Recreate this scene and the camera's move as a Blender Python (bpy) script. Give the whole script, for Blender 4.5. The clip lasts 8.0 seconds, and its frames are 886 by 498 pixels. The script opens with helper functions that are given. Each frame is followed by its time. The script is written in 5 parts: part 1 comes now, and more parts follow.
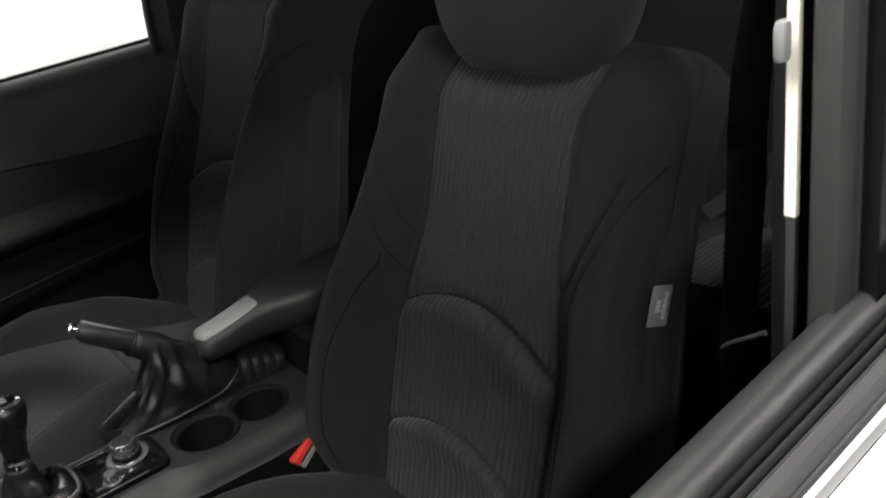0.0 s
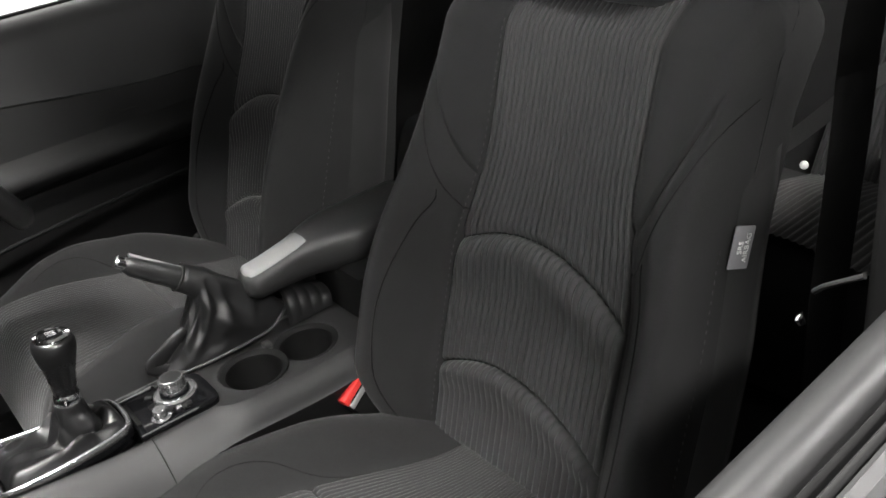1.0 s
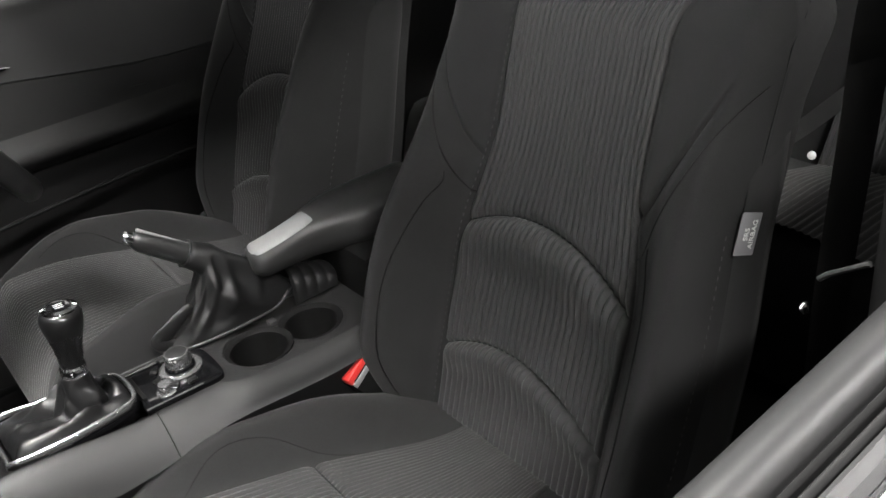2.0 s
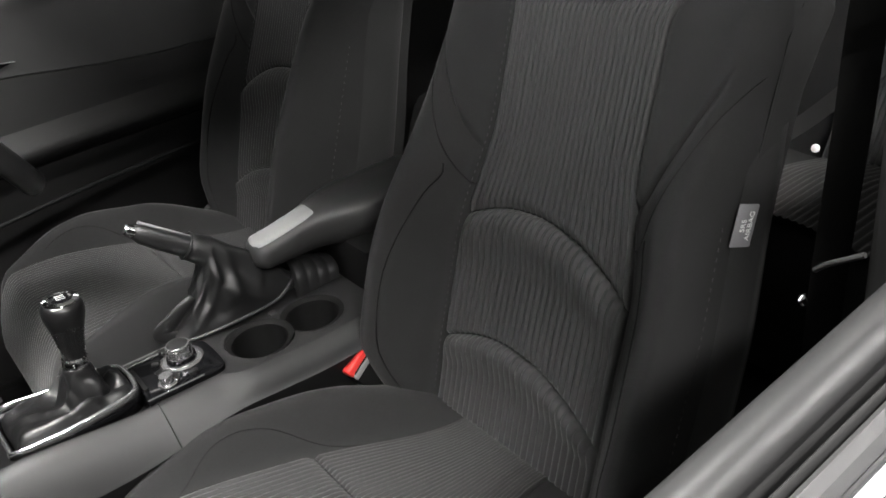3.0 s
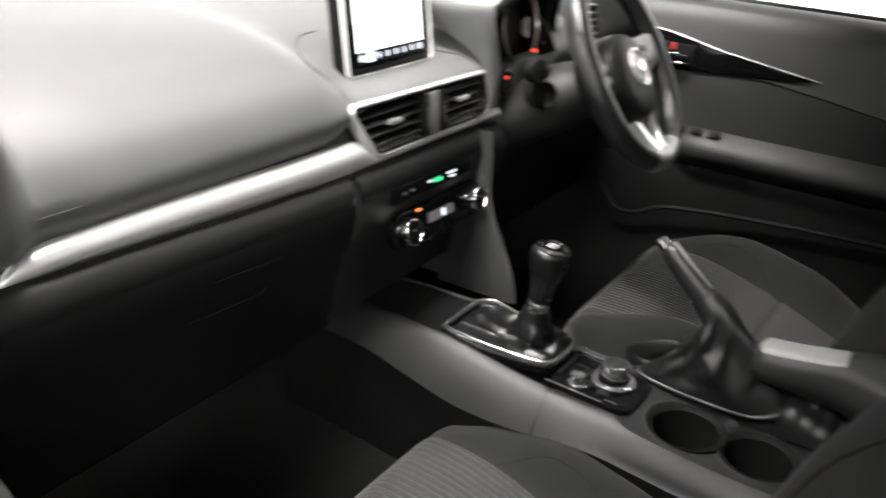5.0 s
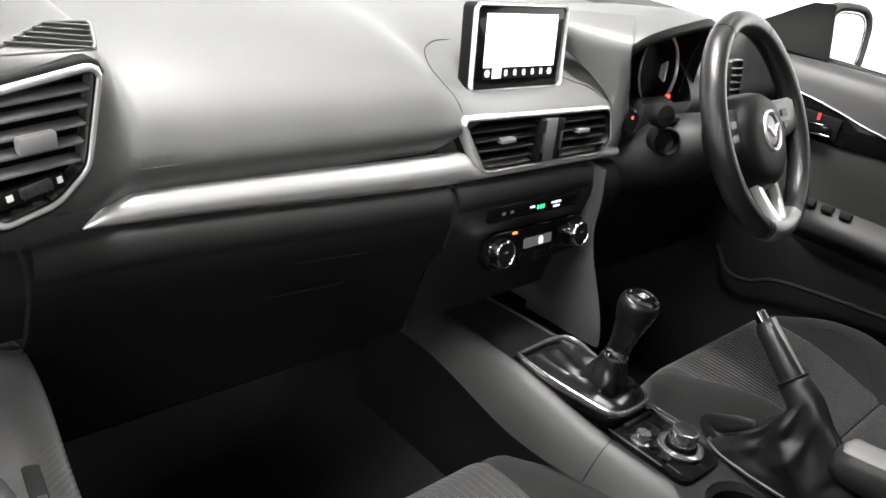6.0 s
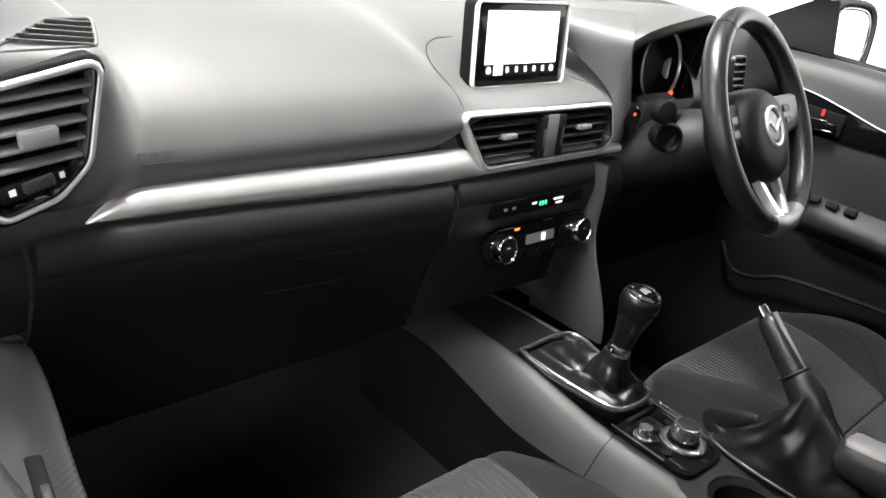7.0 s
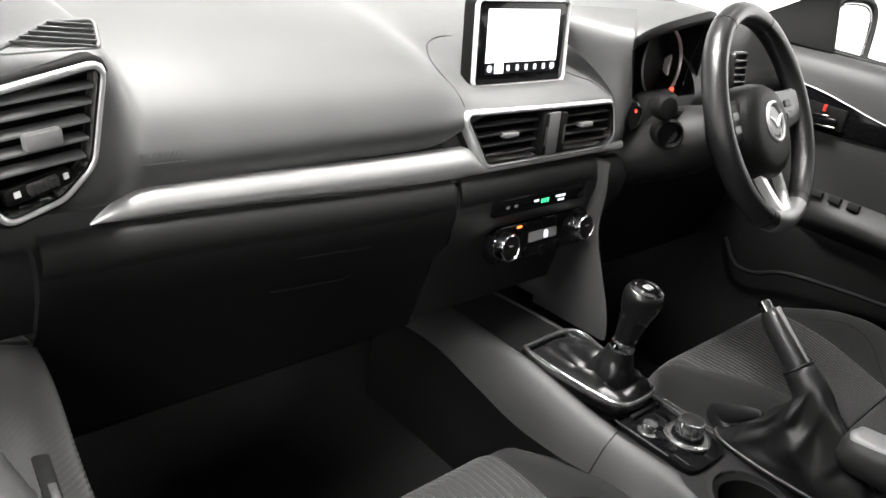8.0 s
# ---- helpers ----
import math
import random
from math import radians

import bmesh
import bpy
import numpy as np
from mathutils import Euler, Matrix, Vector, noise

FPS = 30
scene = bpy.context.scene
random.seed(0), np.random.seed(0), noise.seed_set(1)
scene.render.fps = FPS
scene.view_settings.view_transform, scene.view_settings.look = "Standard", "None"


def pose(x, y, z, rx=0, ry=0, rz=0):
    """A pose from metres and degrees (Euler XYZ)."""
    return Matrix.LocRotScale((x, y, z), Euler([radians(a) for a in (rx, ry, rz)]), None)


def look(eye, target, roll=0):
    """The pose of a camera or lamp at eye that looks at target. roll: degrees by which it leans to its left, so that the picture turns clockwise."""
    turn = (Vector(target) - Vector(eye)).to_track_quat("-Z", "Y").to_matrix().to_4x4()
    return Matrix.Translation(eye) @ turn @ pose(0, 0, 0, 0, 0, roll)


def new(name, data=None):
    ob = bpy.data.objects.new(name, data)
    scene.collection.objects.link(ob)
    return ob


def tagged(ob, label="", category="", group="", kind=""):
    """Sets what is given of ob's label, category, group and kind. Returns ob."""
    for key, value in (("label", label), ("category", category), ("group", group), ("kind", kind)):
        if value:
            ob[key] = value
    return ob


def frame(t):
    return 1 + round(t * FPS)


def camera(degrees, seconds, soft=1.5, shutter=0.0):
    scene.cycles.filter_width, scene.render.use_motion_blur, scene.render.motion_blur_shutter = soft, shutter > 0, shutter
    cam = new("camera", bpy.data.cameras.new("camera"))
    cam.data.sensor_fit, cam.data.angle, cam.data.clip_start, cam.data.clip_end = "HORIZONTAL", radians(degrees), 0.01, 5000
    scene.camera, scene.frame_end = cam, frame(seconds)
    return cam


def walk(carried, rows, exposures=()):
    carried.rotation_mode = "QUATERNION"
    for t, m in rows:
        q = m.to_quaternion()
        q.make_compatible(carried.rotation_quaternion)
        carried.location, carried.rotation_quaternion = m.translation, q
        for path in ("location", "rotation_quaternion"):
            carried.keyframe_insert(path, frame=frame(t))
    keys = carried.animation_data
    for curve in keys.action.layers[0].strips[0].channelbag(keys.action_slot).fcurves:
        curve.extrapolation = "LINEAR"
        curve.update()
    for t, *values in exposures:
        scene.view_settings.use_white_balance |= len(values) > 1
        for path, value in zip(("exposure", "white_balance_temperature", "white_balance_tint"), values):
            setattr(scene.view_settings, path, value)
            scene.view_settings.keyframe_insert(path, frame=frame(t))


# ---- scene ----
# Car frame: x towards the driver's side, y forwards, z up from the ground, gear knob over the origin.
cam = camera(53.7, 8.0, soft=1.6, shutter=0.5)
PATH = [
    (0.0, -1.101, 0.094, 1.314, -126.15, -25.71, -9.93),
    (0.5, -1.057, 0.101, 1.302, -124.56, -28.28, -10.92),
    (1.0, -1.034, 0.127, 1.289, -124.74, -28.75, -9.45),
    (1.5, -1.035, 0.137, 1.286, -124.85, -29.34, -8.47),
    (3.0, -1.049, 0.126, 1.282, -123.50, -29.80, -8.85),
    (3.5, -1.059, 0.097, 1.273, -121.25, -30.09, -9.37),
    (3.9, -1.083, -0.144, 1.245, -100.25, -28.06, -11.07),
    (4.0, -1.109, -0.197, 1.227, -94.69, -26.21, -8.40),
    (4.2, -1.083, -0.320, 1.224, -84.55, -26.53, -5.13),
    (4.5, -1.022, -0.415, 1.209, -71.60, -24.92, -1.15),
    (5.0, -0.964, -0.423, 1.214, -58.65, -24.39, 4.14),
    (5.2, -0.949, -0.422, 1.221, -54.28, -24.94, 6.14),
    (6.3, -0.934, -0.457, 1.206, -50.11, -23.84, 12.10),
    (6.5, -0.934, -0.460, 1.205, -49.52, -24.00, 11.43),
    (7.0, -0.933, -0.459, 1.208, -49.44, -24.05, 11.36),
    (7.5, -0.934, -0.464, 1.211, -49.17, -24.21, 11.04),
    (8.0, -0.935, -0.463, 1.207, -49.17, -24.06, 10.67),
]


def aimed(x, y, z, yaw, pitch, roll):
    a, b = radians(yaw), radians(pitch)
    ahead = Vector((-math.sin(a) * math.cos(b), math.cos(a) * math.cos(b), math.sin(b)))
    return look((x, y, z), Vector((x, y, z)) + ahead, roll)


EXPOSURES = [(0.0, -0.6), (0.25, -0.1), (0.5, 0.45), (1.2, 0.45), (3.5, 0.38), (4.0, 0.02), (4.5, -0.02), (5.0, 0.06), (8.0, 0.08)]
walk(cam, [(t, aimed(*p)) for t, *p in PATH], EXPOSURES)

# ---- light: a bright white hall round the car ----
world = bpy.data.worlds.new("hall_light")
scene.world = world
world.use_nodes = True
wn = world.node_tree
wn.nodes["Background"].inputs[0].default_value = (1.0, 0.99, 0.97, 1)
wn.nodes["Background"].inputs[1].default_value = 0.2


def area(name, eye, target, sx, sy, watts, color=(1, 0.98, 0.95)):
    data = bpy.data.lights.new(name, "AREA")
    data.shape, data.size, data.size_y, data.energy, data.color = "RECTANGLE", sx, sy, watts, color
    ob = new(name, data)
    ob.matrix_world = look(eye, target)
    return ob


# unseen ceiling lights of the hall over the windscreen, beside the passenger door and behind
area("hall_light_front", (-0.40, 0.33, 2.9), (-0.30, 0.30, 0.95), 1.7, 0.18, 295)
area("hall_light_side", (-2.5, 0.12, 2.7), (-0.5, -0.25, 0.9), 1.2, 0.2, 98)
# added fill for the driver's seat and console, no lamp known there
area("fill_light_driver", (1.75, -0.10, 2.9), (0.1, -0.10, 0.7), 1.6, 0.3, 15)
area("hall_light_rear", (-2.8, -2.3, 2.6), (0.0, 0.0, 0.8), 0.8, 0.35, 50)


# ---- materials ----
def material(name, color, rough=0.5, metal=0.0, grain=0.0, scale=400.0, bump=0.0, var=0.15, coat=0.0, stretch=(1, 1, 1), sheen=0.0, spec=0.5):
    m = bpy.data.materials.new(name)
    m.use_nodes = True
    nt = m.node_tree
    b = nt.nodes["Principled BSDF"]
    b.inputs["Metallic"].default_value = metal
    b.inputs["Coat Weight"].default_value = coat
    b.inputs["Coat Roughness"].default_value = 0.06
    b.inputs["Sheen Weight"].default_value = sheen
    b.inputs["Specular IOR Level"].default_value = spec
    tc = nt.nodes.new("ShaderNodeTexCoord")
    mp = nt.nodes.new("ShaderNodeMapping")
    mp.inputs["Scale"].default_value = stretch
    nt.links.new(tc.outputs["Object"], mp.inputs["Vector"])
    big = nt.nodes.new("ShaderNodeTexNoise")
    big.inputs["Scale"].default_value, big.inputs["Detail"].default_value = 14.0, 5.0
    fine = nt.nodes.new("ShaderNodeTexNoise")
    fine.inputs["Scale"].default_value, fine.inputs["Detail"].default_value = scale, 2.0
    for n in (big, fine):
        nt.links.new(mp.outputs["Vector"], n.inputs["Vector"])
    mix = nt.nodes.new("ShaderNodeMix")
    mix.data_type = "FLOAT"
    mix.inputs[0].default_value = grain
    nt.links.new(big.outputs["Fac"], mix.inputs[2])
    nt.links.new(fine.outputs["Fac"], mix.inputs[3])
    ramp = nt.nodes.new("ShaderNodeMapRange")
    ramp.inputs["From Min"].default_value, ramp.inputs["From Max"].default_value = 0.3, 0.7
    ramp.inputs["To Min"].default_value, ramp.inputs["To Max"].default_value = 1 - var, 1 + var
    nt.links.new(mix.outputs[0], ramp.inputs["Value"])
    col = nt.nodes.new("ShaderNodeMix")
    col.data_type, col.blend_type = "RGBA", "MULTIPLY"
    col.inputs[0].default_value = 1.0
    col.inputs[6].default_value = (*color, 1)
    nt.links.new(ramp.outputs["Result"], col.inputs[7])
    nt.links.new(col.outputs[2], b.inputs["Base Color"])
    rr = nt.nodes.new("ShaderNodeMapRange")
    rr.inputs["To Min"].default_value, rr.inputs["To Max"].default_value = rough * 0.85, min(1, rough * 1.15)
    nt.links.new(big.outputs["Fac"], rr.inputs["Value"])
    nt.links.new(rr.outputs["Result"], b.inputs["Roughness"])
    if bump:
        bp = nt.nodes.new("ShaderNodeBump")
        bp.inputs["Strength"].default_value, bp.inputs["Distance"].default_value = bump, 0.0006
        nt.links.new(fine.outputs["Fac"], bp.inputs["Height"])
        nt.links.new(bp.outputs["Normal"], b.inputs["Normal"])
    return m


def glow(name, color, strength, base=(0.02, 0.02, 0.02)):
    m = material(name, base, 0.3)
    b = m.node_tree.nodes["Principled BSDF"]
    b.inputs["Emission Color"].default_value = (*color, 1)
    b.inputs["Emission Strength"].default_value = strength
    return m


def glass(name, tint=(1, 1, 1), gloss=0.06):
    m = bpy.data.materials.new(name)
    m.use_nodes = True
    nt = m.node_tree
    nt.nodes.remove(nt.nodes["Principled BSDF"])
    out = nt.nodes["Material Output"]
    tr, gl, mx = (nt.nodes.new(k) for k in ("ShaderNodeBsdfTransparent", "ShaderNodeBsdfGlossy", "ShaderNodeMixShader"))
    tr.inputs["Color"].default_value = (*tint, 1)
    gl.inputs["Roughness"].default_value = 0.02
    mx.inputs[0].default_value = gloss
    nt.links.new(tr.outputs[0], mx.inputs[1])
    nt.links.new(gl.outputs[0], mx.inputs[2])
    nt.links.new(mx.outputs[0], out.inputs["Surface"])
    return m


FABRIC = material("black_woven_fabric", (0.0175, 0.0175, 0.0178), 0.9, grain=0.6, scale=900, bump=0.5, var=0.22, sheen=0.08, spec=0.07)
RIBBED = material("ribbed_grey_fabric", (0.027, 0.027, 0.0273), 0.8, grain=0.6, scale=1100, bump=0.4, var=0.2, sheen=0.2, spec=0.25)
SIDECLOTH = material("charcoal_side_cloth", (0.0185, 0.0185, 0.0188), 0.85, grain=0.6, scale=900, bump=0.4, var=0.2, sheen=0.12, spec=0.12)
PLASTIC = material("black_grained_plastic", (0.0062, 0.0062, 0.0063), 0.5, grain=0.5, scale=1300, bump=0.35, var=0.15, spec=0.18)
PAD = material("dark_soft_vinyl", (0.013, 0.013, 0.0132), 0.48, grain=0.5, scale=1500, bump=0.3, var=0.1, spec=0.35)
# dash vinyl far paler than the other trim, partly for windscreen light
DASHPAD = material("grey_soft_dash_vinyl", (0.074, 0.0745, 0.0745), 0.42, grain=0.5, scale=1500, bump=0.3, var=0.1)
RAIL = material("grey_satin_plastic", (0.030, 0.030, 0.0305), 0.36, grain=0.5, scale=1500, bump=0.2, var=0.08)
DARK = material("matt_black_plastic", (0.006, 0.006, 0.006), 0.6, grain=0.4, scale=900, bump=0.2, var=0.2, spec=0.1)
GLOSS = material("piano_black", (0.004, 0.004, 0.0045), 0.07, grain=0.3, scale=60, var=0.2, coat=0.0, spec=0.16)
SILVER = material("satin_silver_trim", (0.82, 0.82, 0.82), 0.30, metal=0.6, grain=0.4, scale=700, bump=0.05, var=0.05, stretch=(0.15, 1, 1))
CHROME = material("bright_chrome", (0.72, 0.72, 0.73), 0.1, metal=1.0, var=0.04)
SATIN = material("satin_chrome", (0.9, 0.9, 0.9), 0.24, metal=0.55, var=0.04)
TRIMCHROME = material("trim_chrome", (0.62, 0.62, 0.63), 0.17, metal=0.95, var=0.05)
FRAMECHROME = material("frame_chrome", (0.82, 0.82, 0.825), 0.22, metal=0.68, var=0.05)
DOORCLOTH = material("charcoal_door_cloth", (0.022, 0.022, 0.0222), 0.7, grain=0.6, scale=900, bump=0.4, var=0.2, sheen=0.15, spec=0.25)
ARMPAD = material("soft_armrest_vinyl", (0.014, 0.014, 0.0142), 0.46, grain=0.5, scale=1400, bump=0.3, var=0.12, spec=0.3)
ARMWEAVE = material("charcoal_armrest_weave", (0.017, 0.017, 0.0172), 0.6, grain=0.6, scale=900, bump=0.4, var=0.15, spec=0.3)
SILLMAT = material("dark_satin_sill", (0.016, 0.016, 0.0162), 0.36, grain=0.5, scale=1500, bump=0.2, var=0.1, spec=0.5)
DOORPAD = material("soft_door_vinyl", (0.038, 0.038, 0.0383), 0.48, grain=0.5, scale=1500, bump=0.3, var=0.12, spec=0.36)
ARMBOX = material("charcoal_armrest_vinyl", (0.022, 0.022, 0.0222), 0.45, grain=0.5, scale=1400, bump=0.3, var=0.12, spec=0.35)
# pale grey that stands for light on the armrest's front top
LITNOSE = material("lit_armrest_top", (0.22, 0.223, 0.223), 0.35, grain=0.5, scale=1200, bump=0.1, var=0.06)
RIMSHEEN = material("lower_rim_sheen", (0.40, 0.40, 0.404), 0.33, metal=0.8, grain=0.5, scale=500, bump=0.05, var=0.06)
# grey raised above the console plastic for light on the stack wing
WINGMAT = material("grey_stack_plastic", (0.040, 0.040, 0.0404), 0.5, grain=0.5, scale=1500, bump=0.25, var=0.1, spec=0.35)
LEATHER = material("black_leather", (0.013, 0.013, 0.0133), 0.31, grain=0.5, scale=600, bump=0.6, var=0.2)
LEATHERETTE = material("thin_boot_leatherette", (0.008, 0.008, 0.0083), 0.42, grain=0.5, scale=700, bump=0.5, var=0.25, spec=0.42)
BOOTSHINE = material("soft_shiny_leatherette", (0.006, 0.006, 0.0063), 0.36, grain=0.5, scale=700, bump=0.4, var=0.25, spec=0.42)
CARPET = material("black_carpet", (0.010, 0.010, 0.010), 1.0, grain=0.8, scale=500, bump=1.0, var=0.5, spec=0.1)
RED = material("red_buckle_plastic", (0.55, 0.035, 0.03), 0.35, var=0.08)
PAINT = material("white_car_paint", (0.78, 0.77, 0.74), 0.2, var=0.03, coat=0.5)
PALE = material("cream_pillar_paint", (0.50, 0.48, 0.41), 0.4, var=0.05)
RUBBER = material("black_rubber_seal", (0.012, 0.012, 0.012), 0.55, grain=0.4, scale=300, bump=0.2, var=0.2)
TAGMAT = material("grey_woven_label", (0.22, 0.22, 0.23), 0.7, grain=0.6, scale=900, bump=0.3, var=0.15)
WHITEINK = material("white_print", (0.8, 0.8, 0.8), 0.5, var=0.03)
THREAD = material("grey_stitch_thread", (0.028, 0.028, 0.028), 0.8, var=0.15)
HEAD = material("pale_headliner_cloth", (0.50, 0.49, 0.47), 0.95, grain=0.6, scale=500, bump=0.3, var=0.08)
FLOORHALL = material("pale_hall_floor", (0.62, 0.62, 0.61), 0.4, grain=0.3, scale=6, var=0.06)
SCREENLIT = glow("lit_screen", (1, 1, 1), 2.2, (0.4, 0.4, 0.4))
GREENLIT = glow("green_digits", (0.05, 0.9, 0.3), 2.5)
WHITELIT = glow("white_lit_marks", (0.9, 0.92, 1.0), 1.6)
AMBERLIT = glow("amber_lit_mark", (1.0, 0.25, 0.05), 2.5)
REDLIT = glow("red_lit_marks", (1.0, 0.08, 0.04), 2.5)
# backdrop walls that give off light themselves, to fill the cabin
WALLGLOW = glow("glowing_white_backdrop", (1, 0.99, 0.97), 3.4, (0.8, 0.8, 0.8))
PANE = glass("clear_glass")
MIRRORGLASS = material("mirror_glass", (0.9, 0.9, 0.9), 0.02, metal=1.0, var=0.01)
SLATMAT = material("grey_vent_plastic", (0.15, 0.15, 0.151), 0.2, grain=0.4, scale=900, bump=0.1, var=0.1)
TABMAT = material("satin_grey_tab", (0.20, 0.20, 0.202), 0.3, var=0.08)
DOORTRIM = material("black_door_trim", (0.015, 0.015, 0.0151), 0.5, grain=0.5, scale=1300, bump=0.3, var=0.15, spec=0.32)
BELT = material("dark_grey_webbing", (0.032, 0.032, 0.032), 0.7, grain=0.6, scale=1200, bump=0.4, var=0.12)
CONRAIL = material("grey_console_plastic", (0.0145, 0.0145, 0.0148), 0.48, grain=0.5, scale=1500, bump=0.25, var=0.1, spec=0.38)
KNOBMAT = material("satin_black_knob", (0.006, 0.006, 0.0062), 0.28, grain=0.4, scale=300, bump=0.1, var=0.2, spec=0.45)
MIDGREY = material("mid_grey_marks", (0.16, 0.16, 0.16), 0.5, var=0.05)

# ---- building tools ----
BASE = {}


def thing(name, label, category, at=(0, 0, 0), group="", kind=""):
    ob = new(name)
    ob.empty_display_size = 0.05
    ob.location = at
    BASE[ob] = Vector(at)
    return tagged(ob, label, category, group, kind)


def part(name, bm, mat, parent, label="", sharp=35, smooth=True):
    """Links a bmesh, built in the car's frame, as one mesh under a thing or a part."""
    off = BASE.get(parent, Vector((0, 0, 0)))
    bmesh.ops.recalc_face_normals(bm, faces=bm.faces)
    if off.length > 0:
        bmesh.ops.translate(bm, vec=-off, verts=bm.verts)
    me = bpy.data.meshes.new(name)
    bm.to_mesh(me)
    bm.free()
    me.materials.append(mat)
    for p in me.polygons:
        p.use_smooth = smooth
    if smooth and sharp < 180:
        me.set_sharp_from_angle(angle=radians(sharp))
    ob = new(name, me)
    ob.parent = parent
    BASE[ob] = off
    if label:
        ob["label"] = label
    return ob


def solo(name, bm, mat, label, category, at=(0, 0, 0), group="", kind="", sharp=35):
    """A thing that is one mesh."""
    bmesh.ops.recalc_face_normals(bm, faces=bm.faces)
    bmesh.ops.translate(bm, vec=-Vector(at), verts=bm.verts)
    me = bpy.data.meshes.new(name)
    bm.to_mesh(me)
    bm.free()
    me.materials.append(mat)
    for p in me.polygons:
        p.use_smooth = True
    me.set_sharp_from_angle(angle=radians(sharp))
    ob = new(name, me)
    ob.location = at
    BASE[ob] = Vector(at)
    return tagged(ob, label, category, group, kind)


def box(centre, size, bevel=0.003, turn=None, bm=None, seg=2):
    """A box with rounded edges; turn: a matrix about its centre."""
    fresh = bmesh.new()
    bmesh.ops.create_cube(fresh, size=1)
    bmesh.ops.scale(fresh, vec=size, verts=fresh.verts)
    if bevel:
        bmesh.ops.bevel(fresh, geom=list(fresh.edges), offset=bevel, segments=seg, affect="EDGES", profile=0.5)
    m = Matrix.Translation(centre) @ (turn or Matrix())
    bmesh.ops.transform(fresh, matrix=m, verts=fresh.verts)
    return joined(bm, fresh)


def joined(bm, fresh):
    if bm is None:
        return fresh
    tmp = bpy.data.meshes.new("tmp")
    fresh.to_mesh(tmp)
    fresh.free()
    bm.from_mesh(tmp)
    bpy.data.meshes.remove(tmp)
    return bm


def sheet(rows, closed=False, caps=False, bm=None):
    """A skin over rows of points, all rows of one length; closed: each row is a ring."""
    bm = bm or bmesh.new()
    vs = [[bm.verts.new(p) for p in r] for r in rows]
    n = len(rows[0])
    for a, b in zip(vs, vs[1:]):
        for i in range(n if closed else n - 1):
            j = (i + 1) % n
            bm.faces.new((a[i], a[j], b[j], b[i]))
    if caps:
        bm.faces.new(vs[0])
        bm.faces.new(list(reversed(vs[-1])))
    return bm


def spline(pts, n):
    """n + 1 points on a smooth curve through pts."""
    pts = [Vector(p) for p in pts]
    ext = [2 * pts[0] - pts[1]] + pts + [2 * pts[-1] - pts[-2]]
    out = []
    for k in range(n + 1):
        f = k / n * (len(pts) - 1)
        i = min(int(f), len(pts) - 2)
        t = f - i
        a, b, c, d = ext[i:i + 4]
        out.append(0.5 * ((2 * b) + (c - a) * t + (2 * a - 5 * b + 4 * c - d) * t * t + (3 * b - 3 * c + d - a) * t ** 3))
    return out


def tube(pts, r, ring=10, closed=False, rz=None, bm=None, caps=True, up=(0, 0, 1)):
    """A round or oval bar along points; r and rz may be functions of 0..1."""
    pts = [Vector(p) for p in pts]
    rows = []
    n = len(pts)
    for i, p in enumerate(pts):
        a = pts[(i - 1) % n] if closed or i else p
        b = pts[(i + 1) % n] if closed or i < n - 1 else p
        d = (b - a).normalized()
        s = d.cross(Vector(up))
        s = s.normalized() if s.length > 1e-4 else Vector((1, 0, 0))
        w = s.cross(d).normalized()
        f = i / max(1, n - 1)
        ra = r(f) if callable(r) else r
        rb = (rz(f) if callable(rz) else rz) if rz is not None else ra
        rows.append([p + s * ra * math.cos(k * math.tau / ring) + w * rb * math.sin(k * math.tau / ring) for k in range(ring)])
    if closed:
        rows.append(rows[0])
        bm = sheet(rows, True, False, bm)
        bmesh.ops.remove_doubles(bm, verts=bm.verts, dist=1e-6)
        return bm
    return sheet(rows, True, caps, bm)


def lathe(profile, m, ring=32, bm=None, caps=True):
    """Turns (radius, height) pairs about z, then places it by the matrix m."""
    rows = [[m @ Vector((r * math.cos(k * math.tau / ring), r * math.sin(k * math.tau / ring), h)) for k in range(ring)] for r, h in profile]
    return sheet(rows, True, caps, bm)


def facing(at, normal, up=(0, 0, 1)):
    """A matrix at a place whose z axis is the normal and whose y axis leans to up."""
    z = Vector(normal).normalized()
    x = Vector(up).cross(z).normalized()
    y = z.cross(x)
    return Matrix.Translation(at) @ Matrix((x, y, z)).transposed().to_4x4()


def plate(outline, depth, m, bevel=0.0, bm=None):
    """A flat piece of an outline in x and y, depth thick towards -z, placed by m."""
    fresh = bmesh.new()
    top = [fresh.verts.new((x, y, 0)) for x, y in outline]
    face = fresh.faces.new(top)
    ext = bmesh.ops.extrude_face_region(fresh, geom=[face])
    bmesh.ops.translate(fresh, vec=(0, 0, -depth), verts=[v for v in ext["geom"] if isinstance(v, bmesh.types.BMVert)])
    if bevel:
        bmesh.ops.recalc_face_normals(fresh, faces=fresh.faces)
        es = [e for e in fresh.edges if len(e.link_faces) == 2 and e.calc_face_angle(0) > 0.6]
        bmesh.ops.bevel(fresh, geom=es, offset=bevel, segments=2, affect="EDGES", profile=0.5)
    bmesh.ops.transform(fresh, matrix=m, verts=fresh.verts)
    return joined(bm, fresh)


